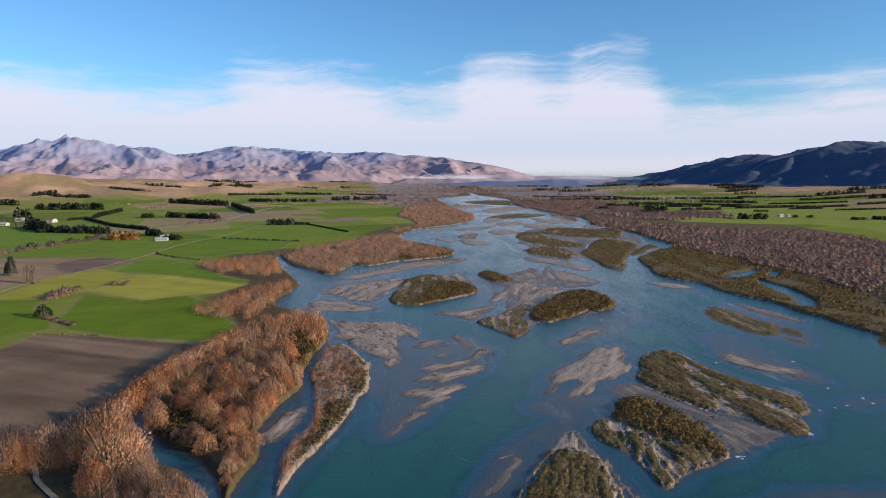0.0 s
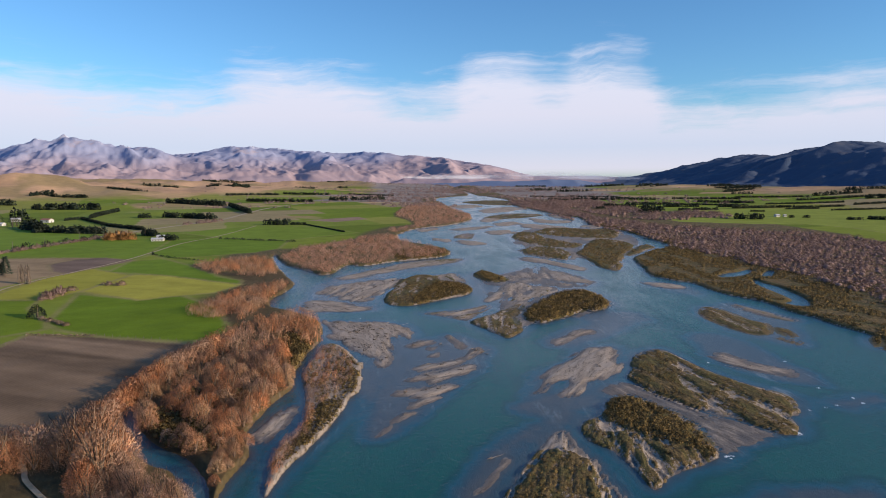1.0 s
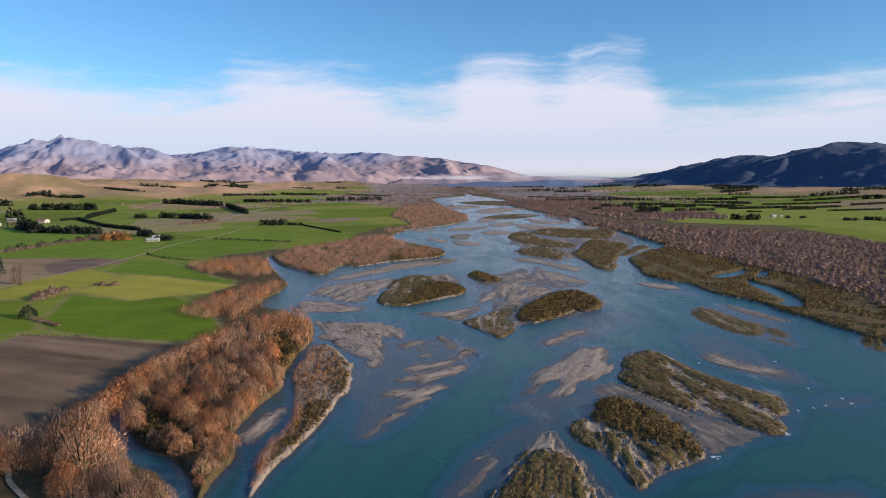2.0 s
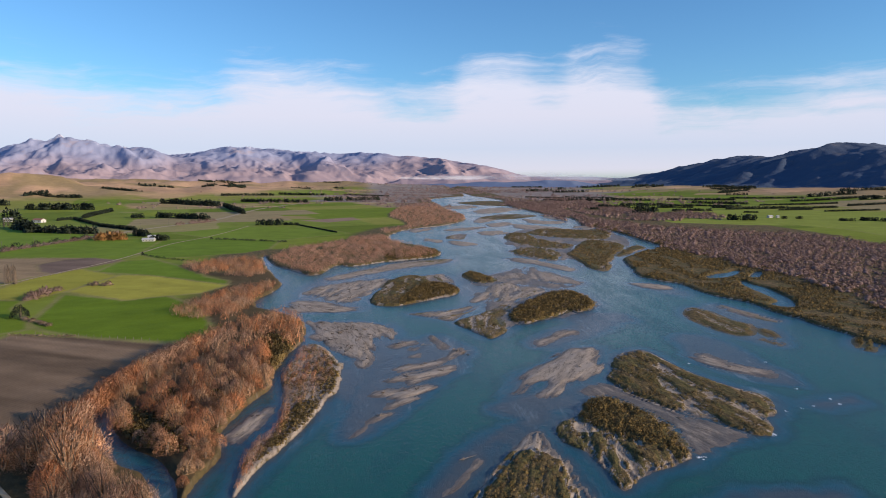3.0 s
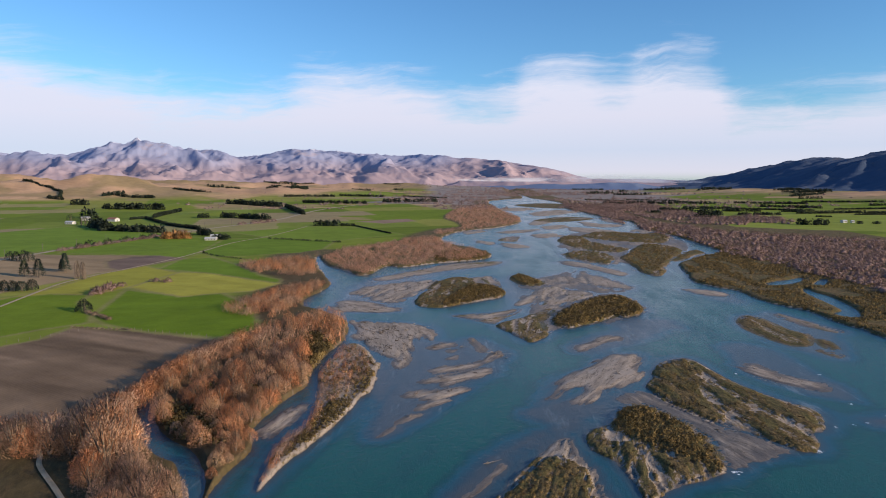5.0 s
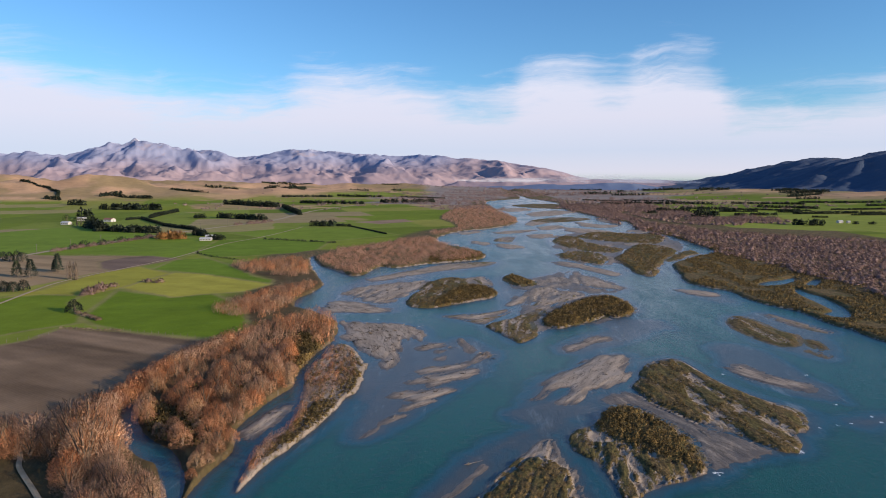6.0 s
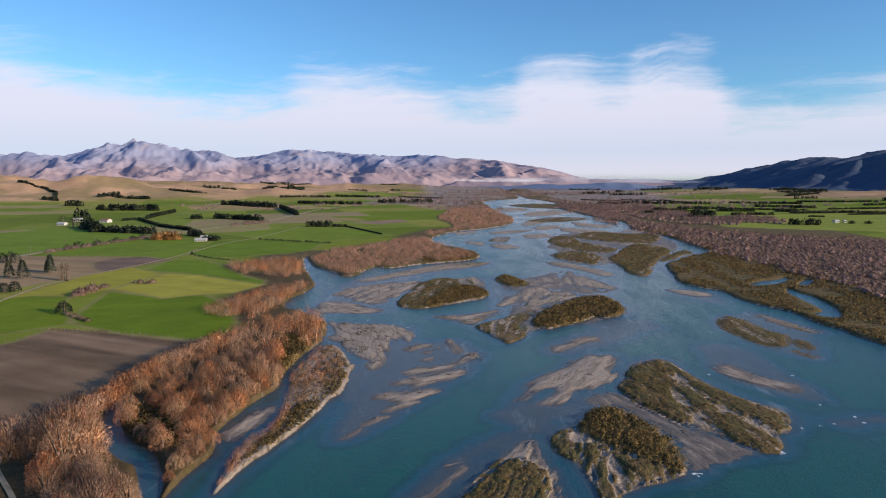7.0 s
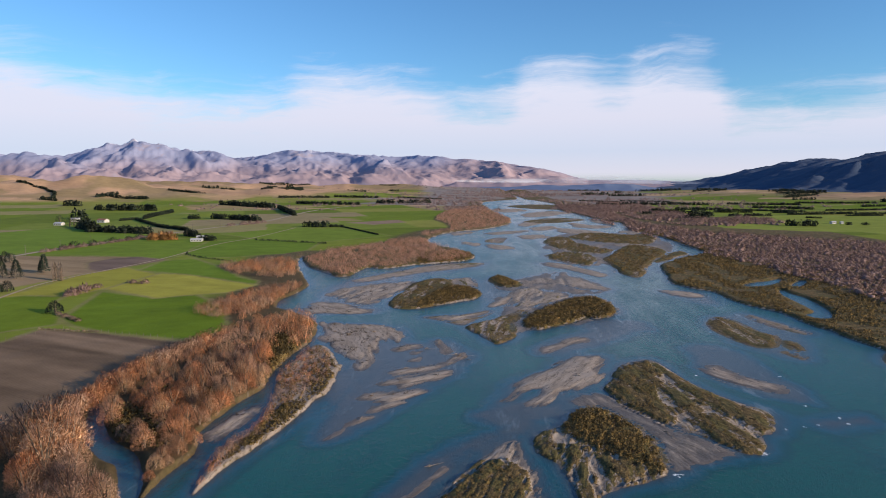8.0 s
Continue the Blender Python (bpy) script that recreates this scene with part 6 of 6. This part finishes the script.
# ---- farm buildings ----
def building(name, x, y, long, wide, high, turn, wall_mat, roof_mat, label, windows=3):
    ob = tagged(new(name), label, "building")
    bm = bmesh.new()
    box(bm, -long / 2, -wide / 2, 0, long / 2, wide / 2, high)
    part("wall", bm, wall_mat, ob)
    rise = wide * 0.22
    bm = bmesh.new()
    e = 0.4
    prof = [(-wide / 2 - e, high - 0.1), (0, high + rise), (wide / 2 + e, high - 0.1), (wide / 2 + e, high + 0.08), (0, high + rise + 0.18), (-wide / 2 - e, high + 0.08)]
    ends = [[bm.verts.new((sx, py, pz)) for py, pz in prof] for sx in (-long / 2 - e, long / 2 + e)]
    for k in range(6):
        bm.faces.new((ends[0][k], ends[0][(k + 1) % 6], ends[1][(k + 1) % 6], ends[1][k]))
    bm.faces.new(ends[0])
    bm.faces.new(ends[1][::-1])
    bmesh.ops.recalc_face_normals(bm, faces=bm.faces)
    part("roof", bm, roof_mat, ob)
    for sx in (-1, 1):
        bm = bmesh.new()
        a, b, c = [bm.verts.new((sx * (long / 2 - 0.02), py, pz)) for py, pz in ((-wide / 2, high - 0.12), (wide / 2, high - 0.12), (0, high + rise - 0.08))]
        d, e2, f = [bm.verts.new((sx * (long / 2 - 0.2), v.co.y, v.co.z)) for v in (a, b, c)]
        for face in ((a, b, c), (d, e2, f), (a, b, e2, d), (b, c, f, e2), (c, a, d, f)):
            bm.faces.new(face)
        bmesh.ops.recalc_face_normals(bm, faces=bm.faces)
        part("gable", bm, wall_mat, ob)
    for i in range(windows):
        u = (i + 0.5) / windows * long - long / 2
        bm = bmesh.new()
        lo, hi, front = high * 0.38, high * 0.75, -wide / 2
        for a, b, c, d in ((-0.7, -0.6, lo, hi), (0.6, 0.7, lo, hi), (-0.6, 0.6, lo, lo + 0.1), (-0.6, 0.6, hi - 0.1, hi)):
            box(bm, u + a, front - 0.05, c, u + b, front + 0.05, d)
        win = part("window", bm, MAT_POST, ob, "weathered window frame")
        bm = bmesh.new()
        box(bm, u - 0.6, front - 0.02, lo + 0.1, u + 0.6, front + 0.04, hi - 0.1)
        part("pane", bm, MAT_GLASS, win, "dark window glass")
    bm = bmesh.new()
    box(bm, long / 2 - 0.06, -0.5, 0.02, long / 2 + 0.05, 0.5, min(2.05, high * 0.85))
    part("door", bm, MAT_POST, ob, "grey wooden door")
    return at_place(ob, x, y, 1, turn)


building("farm_shed", -253, 633, 11, 5.5, 2.0, radians(6), MAT_WALL, MAT_ROOF, "long white farm shed with pale metal roof", 4)
building("farmhouse", -258, 656, 9, 6, 2.5, radians(12), MAT_WALL, MAT_ROOF, "small pale farmhouse behind dark trees", 3)
building("farmhouse", -541, 850, 12, 7, 2.8, radians(-10), MAT_WALL, MAT_ROOF, "white farmhouse among tall dark trees", 4)
building("farmhouse", -566, 925, 11, 7, 4.0, radians(20), MAT_WALL, MAT_ROOF, "white two-storey homestead behind trees", 4)
building("barn", -512, 905, 14, 9, 3.6, radians(-14), MAT_WALL, MAT_RUST, "farm barn with faded red roof", 2)
building("farmhouse", 508, 886, 6.5, 5, 2.4, radians(15), MAT_WALL, MAT_ROOF, "white farmhouse in the green paddocks across the river", 3)
building("farm_shed", 518, 884, 3.5, 3.5, 2.2, radians(5), MAT_WALL, MAT_ROOF, "small white shed beside the farmhouse", 2)


def utility_pole(x, y, turn):
    ob = tagged(new("utility_pole"), "wooden utility pole with a crossarm beside the road", "pole", "poles along the road")
    bm = bmesh.new()
    bmesh.ops.create_cone(bm, cap_ends=True, segments=8, radius1=0.17, radius2=0.11, depth=9, matrix=Matrix.Translation((0, 0, 4.5)))
    part("post", bm, MAT_POST, ob)
    bm = bmesh.new()
    box(bm, -1.1, -0.06, 8.3, 1.1, 0.06, 8.45)
    part("crossarm", bm, MAT_POST, ob)
    return at_place(ob, x, y, 1, turn)


for k, (x, y) in enumerate([(-346, 470), (-345, 512), (-343, 554), (-341, 597), (-334, 645), (-324, 700), (-314, 760), (-304, 820)]):
    utility_pole(x, y, 0.1)


# ---- driftwood on the bars ----
def driftwood(x, y, long, turn, seed):
    r = np.random.default_rng(seed)
    paths = [[(0, 0, 0.1), (long * 0.3, 0.1 * long * r.normal() * 0.3, 0.25), (long * 0.7, 0.15 * long * r.normal() * 0.3, 0.2), (long, 0, 0.35)]]
    v, f, out = tubes(paths, [0.05 * long + 0.05], 6)
    ob = tagged(new("driftwood"), "weathered driftwood trunk stranded on a gravel bar", "driftwood")
    p = new("trunk", sheet("trunk", v, f, MAT_DRIFT))
    p.parent = ob
    bm = bmesh.new()
    for k in range(5):
        a = r.random() * 6.3
        bmesh.ops.create_cone(bm, cap_ends=True, segments=5, radius1=0.08 + 0.01 * long, radius2=0.02, depth=long * 0.25,
                              matrix=Matrix.Translation((-0.05 * long, 0, 0.3)) @ Euler((a, 1.1 + 0.5 * r.random(), a * 2)).to_matrix().to_4x4() @ Matrix.Translation((0, 0, long * 0.1)))
    part("roots", bm, MAT_DRIFT, ob)
    return at_place(ob, x, y, 1, turn)


DRIFT = [(23, 228, 5), (24.5, 226, 6), (21.5, 230, 5), (26, 223.5, 4), (18, 138.5, 4), (-14, 262, 6), (-20, 270, 7), (-28, 276, 5), (-12, 275, 6), (-24, 258, 5), (14, 246, 4), (10, 238, 4), (62, 205, 3), (70, 178, 3.5), (77, 160, 4), (-2, 166, 4), (84, 215, 3), (5, 212, 4), (-30, 262, 5), (-6, 270, 5)]
for k, (x, y, long) in enumerate(DRIFT):
    driftwood(x, y, long, k * 1.7, 1200 + k)


# ---- flood debris: sticks, turf and roots strewn over the bars ----
debris = []
for i in range(4):
    rr = np.random.default_rng(1300 + i)
    n = 9
    base = rr.normal(size=(n, 3)) * np.array((0.5, 0.3, 0.05)) + np.array((0, 0, 0.08))
    way = rr.normal(size=(n, 3)) * np.array((1, 0.5, 0.12)) + np.array((0, 0, 0.06))
    way /= np.linalg.norm(way, axis=1, keepdims=True)
    debris.append(slivers(base, way, 0.4 + 0.6 * rr.random(n), 0.15, rr, np.tile((0.0, 0.0, 1.0), (n, 1))))
for name, gap, least in (("bar_a", 1.5, 0.52), ("bar_b", 1.6, 0.5), ("bar_c", 1.0, 0.35), ("bar_d", 1.6, 0.53), ("bar_e", 1.6, 0.53), ("bar_f", 1.6, 0.53), ("bar_g", 1.4, 0.5), ("bar_i", 1.9, 0.55), ("bar_j", 2, 0.57), ("bar_k", 1.9, 0.57),
                         ("flat_a", 1.8, 0.6), ("island_a", 1.6, 0.53), ("island_b", 1.5, 0.53), ("island_c", 1.5, 0.53), ("bar_m", 1.4, 0.5), ("spit", 1.3, 0.5), ("spit_shoal", 1.3, 0.5), ("island_d", 2.0, 0.52)):
    x, y, z = scatter(LAND[name], gap, 1310, 0.2, lambda x, y: fbm(x / 2.2, y / 5.5, 87, 3) > least + 0.02)
    if len(x):
        rr = np.random.default_rng(1320)
        growth("flood_debris", debris, x, y, z, 0.45 + 1.0 * rr.random(len(x)) ** 2, MAT_DEBRIS, "dark flood-strewn sticks and turf on gravel", "debris", 1330)


# ---- post and wire fences ----
def fence(points, gap, label):
    ob = tagged(new("fence"), label, "fence")
    p = np.array(points, float)
    spots = []
    for (ax, ay), (bx, by) in zip(p, p[1:]):
        n = max(1, round(math.hypot(bx - ax, by - ay) / gap))
        spots += [(ax + (bx - ax) * k / n, ay + (by - ay) * k / n) for k in range(n)]
    spots.append(tuple(p[-1]))
    x, y = np.array(spots).T
    z = ground_z(x, y)
    bm = bmesh.new()
    bmesh.ops.create_cone(bm, cap_ends=True, segments=6, radius1=0.07, radius2=0.055, depth=1.4, matrix=Matrix.Translation((0, 0, 0.5)))
    me = bpy.data.meshes.new("post")
    bm.to_mesh(me)
    bm.free()
    me.materials.append(MAT_POST)
    for i in range(len(x)):
        q = new("post", me)
        q.parent = ob
        q.location = (x[i], y[i], z[i])
    for up in (0.45, 0.8, 1.1):
        v, f, out = tubes([np.stack([x, y, z + up], 1)], [0.012], 3)
        q = new("wire", sheet("wire", v, f, MAT_POST))
        q.parent = ob
    return ob


fence([(-176, 222), (-157, 240), (-146, 259), (-127, 255), (-92, 245)], 3.5, "post and wire fence between ploughed and green fields")
fence([(-231, 350), (-231, 392), (-222, 439), (-216, 488)], 5.0, "post and wire fence along the farm track")
